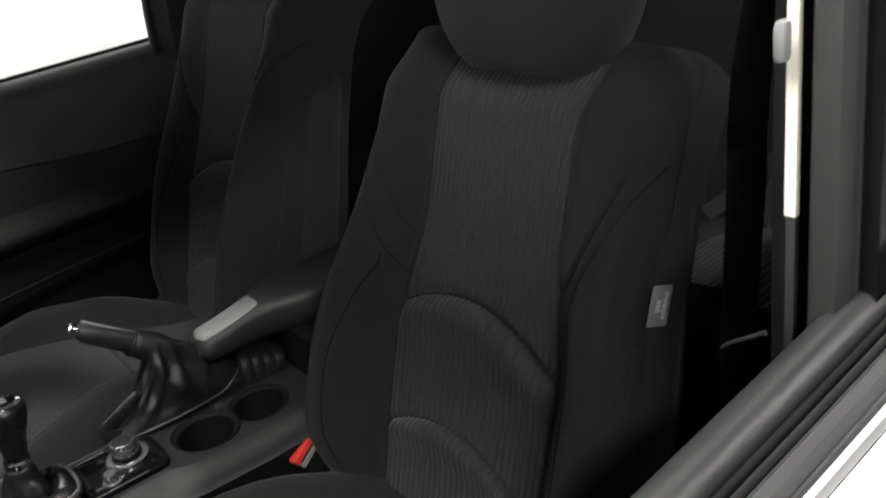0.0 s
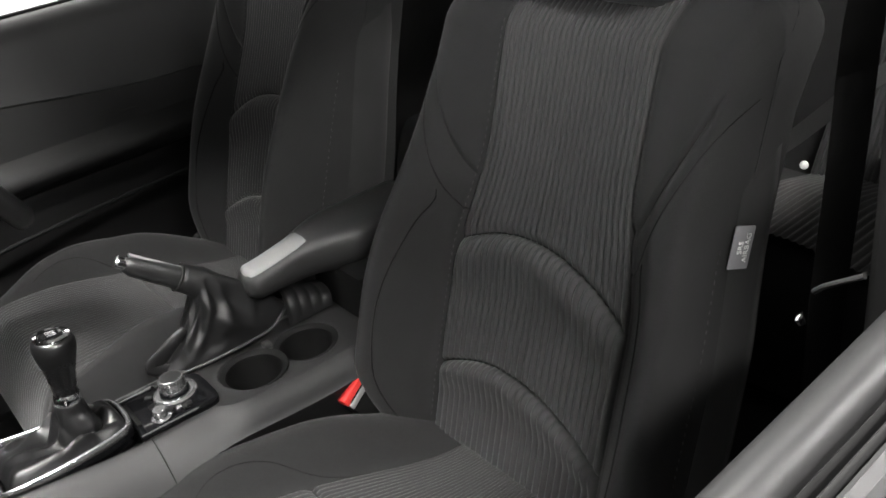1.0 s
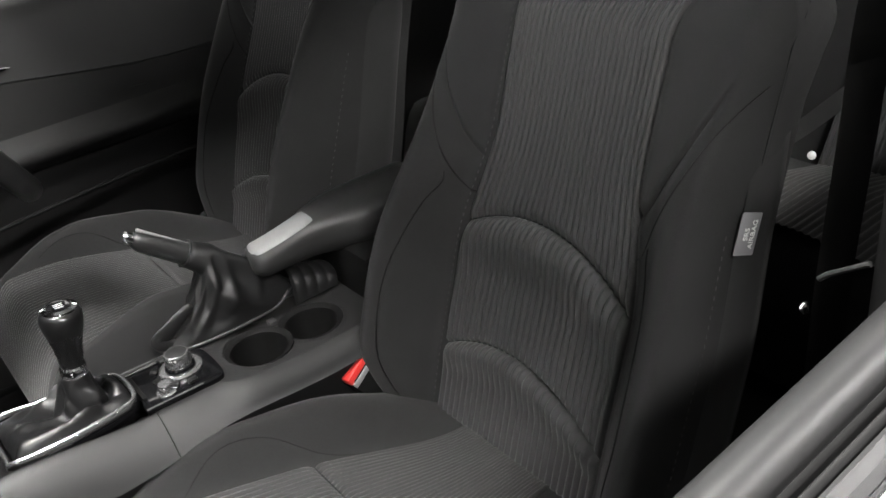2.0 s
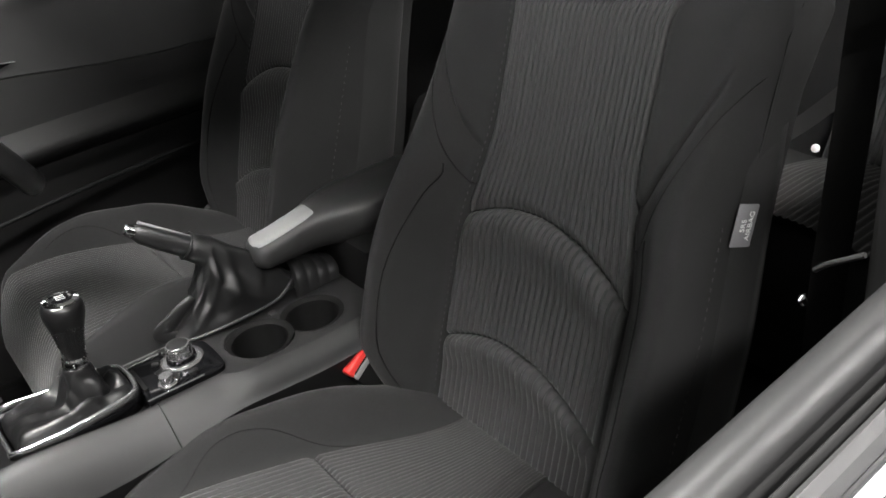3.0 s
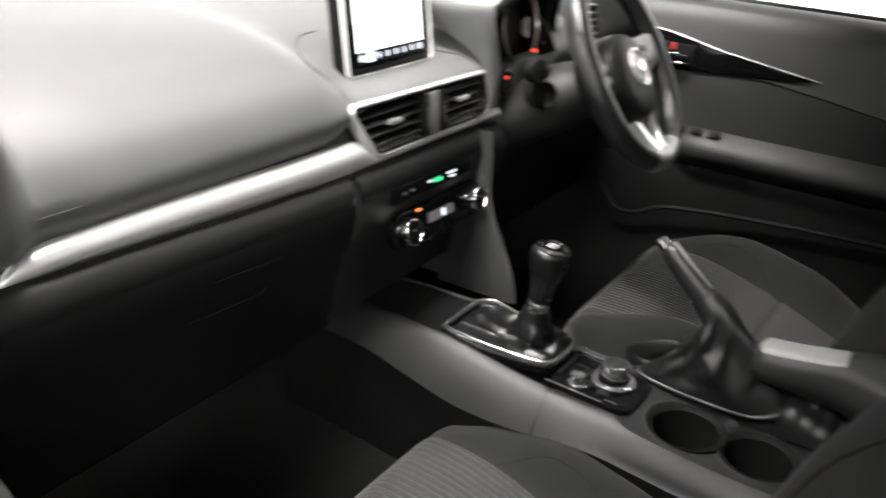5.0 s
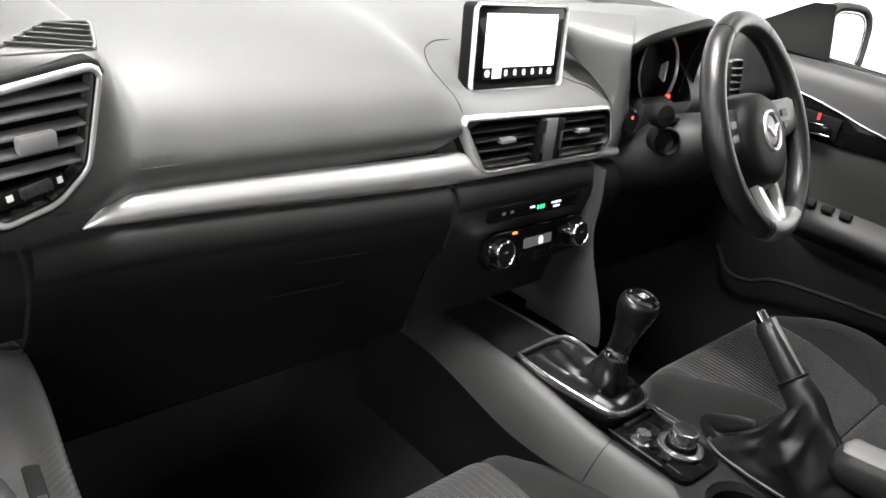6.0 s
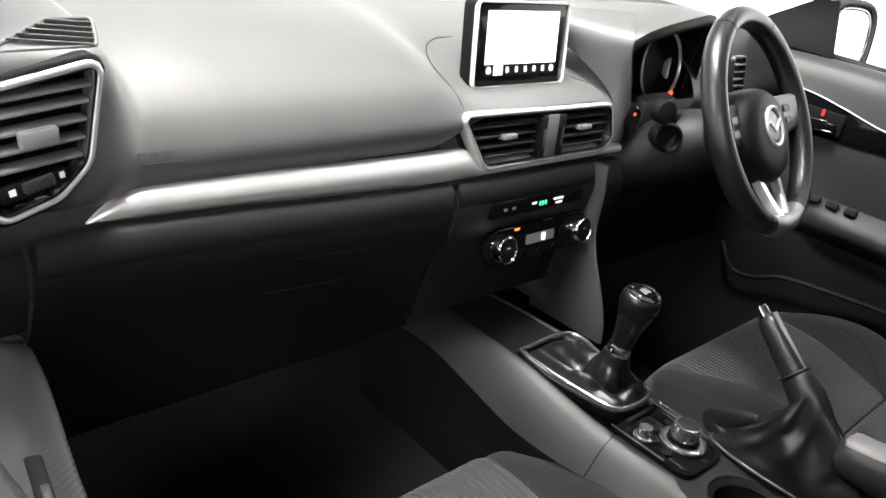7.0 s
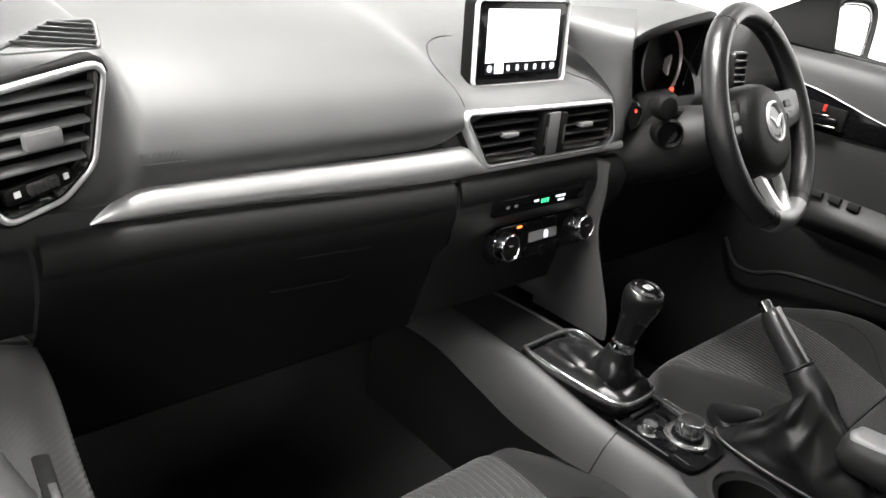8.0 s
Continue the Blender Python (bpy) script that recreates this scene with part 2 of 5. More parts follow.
def rounded(w, h, r, n=5):
    """The outline of a rounded rectangle about the origin."""
    out = []
    for cx, cy, a0 in ((w / 2 - r, h / 2 - r, 0), (-w / 2 + r, h / 2 - r, 90), (-w / 2 + r, -h / 2 + r, 180), (w / 2 - r, -h / 2 + r, 270)):
        for k in range(n + 1):
            a = radians(a0 + 90 * k / n)
            out.append((cx + r * math.cos(a), cy + r * math.sin(a)))
    return out


def hoop(outline, thick, depth, m, bm=None):
    """A frame that follows a closed outline, thick wide outwards and depth deep, with a rounded face."""
    pts = [Vector((x, y, 0)) for x, y in outline]
    n = len(pts)
    rows = []
    for i, p in enumerate(pts):
        d = (pts[(i + 1) % n] - pts[i - 1]).normalized()
        o = Vector((d.y, -d.x, 0))
        sec = [(0, -depth)] + [(thick / 2 - thick / 2 * math.cos(math.pi * k / 6), -thick * 0.55 * (1 - math.sin(math.pi * k / 6))) for k in range(7)] + [(thick, -depth)]
        rows.append([m @ (p + o * a + Vector((0, 0, b))) for a, b in sec])
    rows.append(rows[0])
    bm = sheet(rows, True, False, bm)
    bmesh.ops.remove_doubles(bm, verts=bm.verts, dist=1e-6)
    return bm


def ease(a, b, x):
    t = min(1, max(0, (x - a) / (b - a)))
    return t * t * (3 - 2 * t)


def writing(words, size, m, mat, name, parent, depth=0.0003, label=""):
    cu = bpy.data.curves.new(name, "FONT")
    cu.body, cu.size, cu.extrude, cu.align_x, cu.align_y = words, size, depth, "CENTER", "CENTER"
    tmp = bpy.data.objects.new("tmp", cu)
    me = bpy.data.meshes.new_from_object(tmp)
    bpy.data.objects.remove(tmp)
    bpy.data.curves.remove(cu)
    bm = bmesh.new()
    bm.from_mesh(me)
    bpy.data.meshes.remove(me)
    bmesh.ops.transform(bm, matrix=m, verts=bm.verts)
    return part(name, bm, mat, parent, label, smooth=False)


# ---- setting ----
bm = box((0, 0, -0.05), (60, 60, 0.1), 0)
solo("ground", bm, FLOORHALL, "pale polished hall floor under the car", "floor", kind="structure")
# glowing backdrops; the passenger's one is unseen and added as fill
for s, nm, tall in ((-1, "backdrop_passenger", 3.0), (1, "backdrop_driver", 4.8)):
    solo(nm, box((s * 9, 0, tall / 2), (0.2, 30, tall), 0), WALLGLOW, "white backdrop far beside the car, glowing to light the cabin", "wall", kind="structure")

solo("backdrop_front", box((0, 9.5, 1.5), (17, 0.2, 3.0), 0), WALLGLOW, "white backdrop far ahead, glowing to light the seat backs", "wall", kind="structure")


def floor_z(x, y):
    tunnel = 0.16 * math.exp(-(x / 0.16) ** 4)
    toe = 0.30 * ease(0.42, 0.85, y)
    return 0.20 + max(tunnel, 0) + toe + 0.05 * ease(-0.75, -0.9, -abs(y + 0.75))


ys = [-1.35 + 0.05 * k for k in range(46)]
xs = [-0.74 + 0.04 * k for k in range(38)]
bm = sheet([[(x, y, floor_z(x, y)) for x in xs] for y in ys])
sheet([[(x, y, floor_z(x, y) - 0.03) for x in xs] for y in ys], bm=bm)
solo("floor", bm, CARPET, "black carpet floor of the car with a raised tunnel", "floor", kind="structure")

for s, nm in ((-1, "sill_passenger"), (1, "sill_driver")):
    solo(nm, box((s * 0.775, 0.0, 0.235), (0.09, 1.9, 0.13), 0.012), DARK, "black door sill trim along the floor", "sill", kind="structure")

# roof with headliner, windscreen header and rear shell
rows_in, rows_out = [], []
for k in range(21):
    y = 0.06 - 1.96 * k / 20
    h = 1.36 + 0.06 * math.sin(math.pi * min(1, max(0, (0.1 - y) / 1.9)))
    rows_in.append([(0.60 * s, y, h + 0.05 * (1 - s * s)) for s in [i / 8 - 1 for i in range(17)]])
    rows_out.append([(0.62 * s, y, h + 0.04 + 0.055 * (1 - s * s)) for s in [i / 8 - 1 for i in range(17)]])
bm = sheet(rows_in)
solo("ceiling", bm, HEAD, "pale cloth headliner", "ceiling", kind="structure")
bm = sheet(rows_out)
solo("roof", bm, PAINT, "white painted car roof", "roof", kind="structure")
bm = box((0, -1.92, 0.75), (1.5, 0.05, 1.3), 0.01)
solo("wall_rear", bm, PLASTIC, "black trim closing the rear of the cabin", "wall", kind="structure")
for s, nm in ((-1, "wall_rear_left"), (1, "wall_rear_right")):
    bm = box((s * 0.775, -1.29, 0.58), (0.06, 1.24, 0.80), 0.012)
    solo(nm, bm, PLASTIC, "black rear door trim panel", "wall", kind="structure")
bm = box((0, 0.93, 0.55), (1.5, 0.05, 0.72), 0.01)
solo("wall_front", bm, DARK, "black bulkhead in front of the footwells", "wall", kind="structure")


def pillar(name, pts, wide, deep, mat, label):
    solo(name, tube(spline(pts, 14), wide, ring=12, rz=deep, up=(1, 0, 0)), mat, label, "pillar", kind="structure")


for s in (-1, 1):
    nm = "passenger" if s < 0 else "driver"
    pillar(f"windscreen_pillar_{nm}", [(s * 0.62, 0.02, 1.37), (s * 0.68, 0.40, 1.24), (s * 0.76, 0.86, 1.02)], 0.035, 0.03, DARK, "black windscreen pillar trim")
    pillar(f"rear_pillar_{nm}", [(s * 0.60, -1.5, 1.38), (s * 0.70, -1.75, 1.15), (s * 0.76, -1.9, 0.95)], 0.08, 0.04, DARK, "black rear pillar trim")

# ---- doors ----
def belt_left(y):
    return 0.893 - 0.085 * (y + 0.15)


def swept(section, ys, at):
    """Carries a section of (x, z) pairs along y; at(y) gives the shift in x and z."""
    rows = []
    for y in ys:
        dx, dz = at(y)
        rows.append([(x + dx, y, z + dz) for x, z in section])
    return rows


DOORY = [-0.66 + 0.05 * k for k in range(24)]
pdoor = thing("car_door", "closed passenger door with its window wound down and ribbed armrest", "car door", (-0.82, -0.1, 0.25))
at_l = lambda y: (0.0, belt_left(y))
cap = [(-0.776, -0.14), (-0.796, -0.09), (-0.794, -0.04), (-0.7915, -0.030), (-0.7925, -0.020), (-0.795, -0.010), (-0.800, -0.002), (-0.807, 0.0035), (-0.815, 0.0055), (-0.823, 0.0035), (-0.830, -0.002), (-0.835, -0.010), (-0.838, -0.019), (-0.839, -0.035)]
part("belt_trim", sheet(swept(cap[3:], DOORY, at_l)), SILLMAT, pdoor, "grey satin window sill trim", sharp=180)
# inner face of the same trim in near-black, to put its shade in the colour
part("sill_inner_face", sheet(swept(cap[:4], DOORY, at_l)), PLASTIC, pdoor, "inner face of the sill trim, darkened for its shade")
seal = [(-0.8395, -0.03), (-0.841, -0.004), (-0.8435, 0.001), (-0.846, -0.004), (-0.848, -0.022), (-0.8495, -0.022), (-0.8515, 0.0), (-0.8545, 0.005), (-0.8575, 0.0), (-0.858, -0.03)]
part("window_seal", sheet(swept(seal, DOORY, at_l)), RUBBER, pdoor, "black rubber window seals with the glass slot")
outer_trim = [(-0.8585, -0.03), (-0.860, 0.001), (-0.864, 0.004), (-0.871, 0.0), (-0.875, -0.010)]
part("outer_belt_trim", sheet(swept(outer_trim, DOORY, at_l)), RAIL, pdoor, "dark grey outer window strip")
chrome_sec = [(-0.8755, -0.010), (-0.879, -0.008), (-0.884, -0.013), (-0.8865, -0.024)]
part("chrome_strip", sheet(swept(chrome_sec, DOORY, at_l)), CHROME, pdoor, "bright chrome strip")
skin = [(-0.887, -0.025), (-0.893, -0.04), (-0.900, -0.10), (-0.905, -0.25), (-0.90, -0.45), (-0.88, -0.62), (-0.83, -0.64), (-0.80, -0.62)]
part("outer_skin", sheet(swept(skin, DOORY, at_l)), PAINT, pdoor, "white painted outer skin")
inner = [(-0.776, -0.142), (-0.772, -0.20), (-0.768, -0.30), (-0.765, -0.45), (-0.775, -0.62), (-0.80, -0.625)]
part("inner_panel", sheet(swept(inner, DOORY, at_l)), PLASTIC, pdoor, "black inner door panel")

# armrest with a slanting ribbed top and a pull pocket
def arm_edge(y):
    return -0.722 + 0.052 * ease(-0.08, 0.24, y)


rows = []
NR = 520
for k in range(NR + 1):
    y = -0.34 + 0.63 * k / NR
    fade = math.sqrt(max(0, 1 - (max(0, y - 0.205) / 0.085) ** 2))
    xe = -0.80 + (arm_edge(y) + 0.80) * max(fade, 0.03)
    row = []
    for j in range(43):
        q = j / 42
        x = -0.80 + (xe + 0.80) * min(1, q / 0.86)
        z = 0.772 - 0.012 * ease(0.55, 0.86, q) - 0.05 * max(0, (q - 0.86) / 0.14)
        z += 0.0006 * math.sin((y * 1.0 - x * 0.85) * math.tau / 0.0060) * (q < 0.9) * (1 - ease(0.205, 0.209, y)) - 0.002 * math.exp(-((y - 0.212) / 0.003) ** 2)
        row.append((x, y, z))
    row.append((xe - 0.004, y, 0.70))
    row.append((-0.775, y, 0.64))
    rows.append(row)
arm = part("armrest", sheet(rows, caps=True), ARMWEAVE, pdoor, "charcoal armrest with a fine slanting weave", sharp=180)
part("pull_pocket", box((-0.7385, 0.020, 0.770), (0.013, 0.062, 0.008), 0.003, pose(0, 0, 0, 0, 0, -12)), DARK, arm, "dark pull pocket")
part("pocket_lever", box((-0.741, 0.004, 0.7745), (0.006, 0.020, 0.004), 0.001, pose(0, 0, 0, 0, 0, -12)), RAIL, arm, "grey lever in the pocket")

# rear post of the window opening; it leans in and back
def lean(z):
    f = max(0, z - 0.90) / 0.45
    return 0.055 * f ** 1.2, -0.095 * f ** 1.2


def post(section, z0, z1, n=12):
    rows = []
    for k in range(n + 1):
        z = z0 + (z1 - z0) * k / n
        dx, dy = lean(z)
        rows.append([(x + dx, y + dy, z) for x, y in section])
    return sheet(rows, True, True)


part("window_post", post([(-0.815, -0.474), (-0.797, -0.4735), (-0.792, -0.476), (-0.789, -0.485), (-0.791, -0.495), (-0.797, -0.4985), (-0.815, -0.499)], 0.86, 1.36), DOORTRIM, pdoor, "charcoal window post", sharp=60)
part("post_seal", post([(-0.815, -0.4995), (-0.797, -0.4995), (-0.796, -0.502), (-0.799, -0.5045), (-0.815, -0.505)], 0.88, 1.36), RUBBER, pdoor, "black rubber post seal")
part("post_edge", post([(-0.815, -0.5055), (-0.798, -0.5055), (-0.7965, -0.508), (-0.799, -0.510), (-0.815, -0.5105)], 0.88, 1.36), RAIL, pdoor, "grey outer post edge", sharp=60)
part("post_back", post([(-0.83, -0.511), (-0.803, -0.511), (-0.80, -0.64), (-0.83, -0.64)], 0.88, 1.36), GLOSS, pdoor, "gloss black post face")

bpost = thing("door_pillar", "black pillar behind the passenger door with a cream painted flange", "pillar", (-0.74, -0.62, 0.25), kind="structure")
rows = []
for k in range(15):
    z = 0.25 + 1.11 * k / 14
    dx, dy = lean(z)
    rows.append([(-0.765 + dx, -0.50 + dy, z), (-0.735 + dx, -0.52 + dy, z), (-0.71 + dx, -0.56 + dy, z), (-0.71 + dx, -0.64 + dy, z), (-0.74 + dx, -0.68 + dy, z), (-0.775 + dx, -0.68 + dy, z)])
part("pillar_trim", sheet(rows, True, True), DARK, bpost)
part("painted_flange", post([(-0.778, -0.4795), (-0.7685, -0.4795), (-0.767, -0.484), (-0.778, -0.485)], 0.992, 1.36, 8), PALE, bpost, "cream painted flange")
part("flange_seal", post([(-0.777, -0.4805), (-0.7695, -0.4805), (-0.768, -0.486), (-0.777, -0.487)], 0.86, 0.998, 4), RUBBER, bpost, "black seal below the flange")

ddoor = thing("car_door", "closed driver's door with black insert and chrome lever", "car door", (0.76, -0.1, 0.25))
def driver_section(y):
    f = ease(0.13, 0.03, y) if y > 0 else 1.0
    a = 0.026 * f
    return [(0.80, 0.990), (0.765, 0.993), (0.738, 0.990), (0.722, 0.978), (0.714, 0.955), (0.709, 0.92), (0.7045, 0.886), (0.703, 0.877), (0.7055, 0.873), (0.7045, 0.868), (0.706, 0.83), (0.709, 0.78), (0.711, 0.757), (0.711 - a * 0.25, 0.744), (0.711 - a * 0.62, 0.733), (0.711 - a * 0.88, 0.724), (0.711 - a, 0.714), (0.711 - a * 0.9, 0.702), (0.711 - a * 0.45, 0.690), (0.712, 0.682), (0.716, 0.676), (0.712, 0.660), (0.715, 0.55), (0.71, 0.42), (0.70, 0.36), (0.71, 0.26), (0.75, 0.24)]


secs = [driver_section(-0.68 + 0.04 * k) for k in range(34)]
ysd = [-0.68 + 0.04 * k for k in range(34)]
drop = lambda y: 0.012 * ease(0.05, 0.5, y)
for sec, y in zip(secs, ysd):
    fall = 0.055 * ease(0.05, -0.50, y)
    for i in range(5, 11):
        sec[i] = (sec[i][0], sec[i][1] - fall * (0.4 if i == 5 else 1.0))
part("upper_panel", sheet([[(x, y, z - drop(y)) for x, z in s[:9]] for s, y in zip(secs, ysd)]), DOORPAD, ddoor, "soft dark upper panel")
part("insert_panel", sheet([[(x, y, z - drop(y)) for x, z in s[8:13]] for s, y in zip(secs, ysd)]), DOORCLOTH, ddoor, "dark cloth insert")
part("armrest", sheet([[(x, y, z - drop(y)) for x, z in s[12:20]] for s, y in zip(secs, ysd)]), ARMPAD, ddoor, "long padded armrest")
# darker plastic than the trim above, for the little light down here
part("lower_panel", sheet([[(x, y, z - drop(y)) for x, z in s[19:]] for s, y in zip(secs, ysd)]), PLASTIC, ddoor, "black lower panel with a pocket")
pk = spline([(0.705, -0.55, 0.62), (0.70, -0.2, 0.61), (0.69, 0.05, 0.590), (0.69, 0.12, 0.562), (0.69, 0.17, 0.560), (0.70, 0.21, 0.60)], 30)
part("pocket_rim", tube(pk, 0.0045, ring=8), PLASTIC, ddoor, "rim of the door pocket")
blade_m = Matrix.Translation((0.7005, 0, 0)) @ Matrix(((0, 0, -1, 0), (-1, 0, 0, 0), (0, 1, 0, 0), (0, 0, 0, 1)))
BLADE = [(0.293, 0.945), (0.145, 0.934), (0.077, 0.923), (0.02, 0.911), (-0.06, 0.899), (-0.165, 0.884), (-0.12, 0.874), (-0.013, 0.868), (0.056, 0.863), (0.120, 0.860), (0.165, 0.872), (0.205, 0.905), (0.240, 0.928)]
hb = part("handle_panel", plate([(-y, z) for y, z in BLADE], 0.014, blade_m, 0.003), GLOSS, ddoor, "gloss black blade behind the door lever")
# chrome line at the front; its rear length is a modelled edge highlight
part("blade_line", tube(spline([(0.6985, y, z + 0.0008) for y, z in BLADE[:6]], 40), 0.0011, ring=6), SATIN, hb, "thin bright upper line, chrome in front and edge highlight behind")
part("lever_well", box((0.6985, 0.108, 0.892), (0.008, 0.085, 0.040), 0.003), DARK, hb, "dark well of the lever")
part("lever", box((0.690, 0.104, 0.8845), (0.007, 0.056, 0.015), 0.003, pose(0, 0, 0, -6, 0, 3)), GLOSS, hb, "black lever")
part("lever_edge", box((0.6865, 0.104, 0.876), (0.004, 0.056, 0.003), 0.001, pose(0, 0, 0, -6, 0, 3)), CHROME, hb, "chrome lower edge of the lever")
part("lever_edge", box((0.6865, 0.112, 0.8935), (0.004, 0.040, 0.003), 0.001, pose(0, 0, 0, -6, 0, 3)), CHROME, hb, "chrome upper edge of the lever")
part("lock_mark", box((0.6925, 0.106, 0.907), (0.004, 0.006, 0.013), 0.001), RED, hb, "red lock mark")
for yy in (0.0, 0.035, 0.07):
    part("window_switch", box((0.703, yy, 0.751), (0.014, 0.022, 0.008), 0.002, pose(0, 0, 0, 0, -60, 0)), DARK, ddoor, "black window switch")
part("belt_seal", tube([(0.81, y, 0.990) for y in ysd], 0.006, ring=8), RUBBER, ddoor, "black window seal")
bm = box((0.83, 0.02, 0.62), (0.03, 1.35, 0.70), 0.01)
part("outer_skin", bm, PAINT, ddoor, "white painted outer skin")
bm = sheet([[(0.822, 0.62, 0.98), (0.822, -0.70, 0.98)], [(0.65, 0.05, 1.35), (0.65, -0.70, 1.35)]])
win = solo("window_1", bm, PANE, "clear closed driver's window", "window", kind="structure")
win.visible_shadow = False
bm = sheet([[(-0.72, 0.90, 1.02), (0.72, 0.90, 1.02)], [(-0.58, 0.07, 1.38), (0.58, 0.07, 1.38)]])
wsc = solo("window_2", bm, PANE, "clear windscreen", "window", kind="structure")
wsc.visible_shadow = False
dpost = thing("door_pillar", "grey and black pillar behind the driver's door", "pillar", (0.74, -0.62, 0.25), kind="structure")
rows = []
for k in range(15):
    z = 0.25 + 1.11 * k / 14
    dx = -0.13 * max(0, (z - 0.86) / 0.5) ** 1.3
    rows.append([(0.79 + dx, -0.60, z), (0.745 + dx, -0.60, z), (0.72 + dx, -0.625, z), (0.715 + dx, -0.70, z), (0.74 + dx, -0.74, z), (0.80 + dx, -0.74, z)])
part("pillar_trim", sheet(rows, True, True), RAIL, dpost)
part("pillar_seal", tube([(0.745 - 0.13 * max(0, (z - 0.86) / 0.5) ** 1.3, -0.592, z) for z in [0.9 + 0.46 * k / 12 for k in range(13)]], 0.008, ring=8), RUBBER, dpost, "black rubber seal")

# ---- door mirror outside the driver's window ----
mir = thing("door_mirror", "black-backed door mirror with bright glass and chrome rim", "mirror", (0.93, 0.27, 0.98))
mm = facing((0.935, 0.203, 1.008), (-0.25, -1, 0.09))
oval = [(0.062 * math.copysign(abs(math.cos(a)) ** 0.6, math.cos(a)), 0.064 * math.copysign(abs(math.sin(a)) ** 0.6, math.sin(a))) for a in [k * math.tau / 32 for k in range(32)]]
rows = []
for k, (s, d) in enumerate(((1.0, 0.004), (1.12, 0.006), (1.22, -0.006), (1.24, -0.03), (1.15, -0.06), (0.9, -0.085), (0.5, -0.10))):
    rows.append([mm @ Vector((x * s * (1.0 if k == 0 else 2.2 if x < 0 else 1.0), y * s * (1.0 if k == 0 or x > 0 else 1.0 - 0.5 * (x / 0.062) ** 2), d)) for x, y in oval])
part("mirror_shell", sheet(rows, True, True), GLOSS, mir, "black shell")
part("mirror_bezel", hoop([(x * 1.16, y * 1.14) for x, y in oval], 0.011, 0.022, mm @ Matrix.Translation((0, 0, 0.014))), RAIL, mir, "grey satin bezel", sharp=60)
part("mirror_rim", hoop(oval, 0.005, 0.012, mm @ Matrix.Translation((0, 0, 0.009))), CHROME, mir, "bright rim")
part("mirror_pane", plate([(x * 0.97, y * 0.97) for x, y in oval], 0.002, mm @ Matrix.Translation((0, 0, 0.0068))), MIRRORGLASS, mir, "bright mirror glass")
part("mirror_foot", tube([(0.80, 0.27, 0.975), (0.86, 0.25, 0.985), (0.92, 0.23, 1.0)], 0.022, ring=10), DARK, mir, "black foot")
tri = facing((0.765, 0.24, 1.035), (-1, -0.1, 0.3))
part("sail_panel", plate([(0.09, -0.045), (-0.085, -0.045), (-0.06, 0.0), (0.02, 0.055), (0.06, 0.06)], 0.012, tri, 0.004), DARK, mir, "black corner panel")

# ---- front seats ----
INNER = {"side": 1, "short": 0.0}
RECL = radians(19.8)
UPV, OUTV, B0 = Vector((0, -math.sin(RECL), math.cos(RECL))), Vector((0, math.cos(RECL), math.sin(RECL))), Vector((0, -0.40, 0.42))


def back_pt(u, v, w):
    return Vector((u, 0, 0)) + B0 + UPV * v + OUTV * w


def half_width(v):
    return 0.215 + 0.035 * ease(-0.05, 0.14, v) - 0.012 * ease(0.25, 0.45, v)


def panel_half(v):
    return 0.121 + 0.031 * ease(0.47, 0.28, v)


def top_v(u):
    a = abs(u)
    if a < 0.145:
        return 0.655 + 0.043 * ease(0.08, 0.145, a)
    return 0.565 + 0.133 * max(0, 1 - min(1, (a - 0.145) / 0.0931) ** 3.2) ** (1 / 3.2)


def back_w(u, v):
    cp, hw = panel_half(v), half_width(v)
    a = abs(u)
    curl = -0.05 * ease(0.60, 0.70, v)
    if a <= cp:
        return curl + 0.006 * math.exp(-((v - 0.2) / 0.12) ** 2) - 0.006 * math.cos(math.pi * min(1, a / cp) / 2) * ease(0.3, 0.5, v)
    q = (a - cp) / (hw - cp)
    h = (0.110 if u * INNER["side"] > 0 else 0.060) * ease(-0.08, 0.12, v) * (1 - 0.75 * ease(0.2, 0.65, v))
    rise = h * ease(-0.1, 0.68, q) if q < 0.68 else h - (h + 0.045) * ((q - 0.68) / 0.32) ** 2.6
    return curl + rise + 0.004 * (1 - ease(0, 0.1, q))


def arc_v(u, v0, sag):
    return v0 + 0.006 - (sag + 0.010) * (u / 0.13) ** 2 + 0.012 * INNER["side"] * u / 0.13


RIBS = 27


def rib(s, n=RIBS):
    return 0.0046 * abs(math.sin(math.pi * n * (s + 1) / 2)) ** 0.7


def ribbed_patch(lo, hi, puff_lo, puff_hi):
    """One ribbed piece of the centre panel between two curves of v; it puffs out towards a seam."""
    rows = []
    for k in range(49):
        t = 1 - (1 - k / 48) ** 1.6
        row = []
        for i in range(RIBS * 8 + 1):
            s = i / (RIBS * 4) - 1
            v = lo(s) + (hi(s) - lo(s)) * t
            u = s * panel_half(v)
            v = lo(u / 0.13) + (hi(u / 0.13) - lo(u / 0.13)) * t
            edge = 0.006 * ease(0.03, 0.0, t) + 0.005 * ease(0.985, 1.0, abs(s))
            roll = math.sqrt(max(0, 1 - max(0, (t - 0.86) / 0.14) ** 2))
            puff = puff_hi * ease(0.55, 0.89, t) * roll * (1 - 0.85 * ease(0.88, 1.0, abs(s))) - (0.008 * (1 - roll) if puff_hi else 0) + puff_lo
            row.append(back_pt(u, v, back_w(u, v) + rib(s) - edge + puff))
        rows.append(row)
    return sheet(rows)


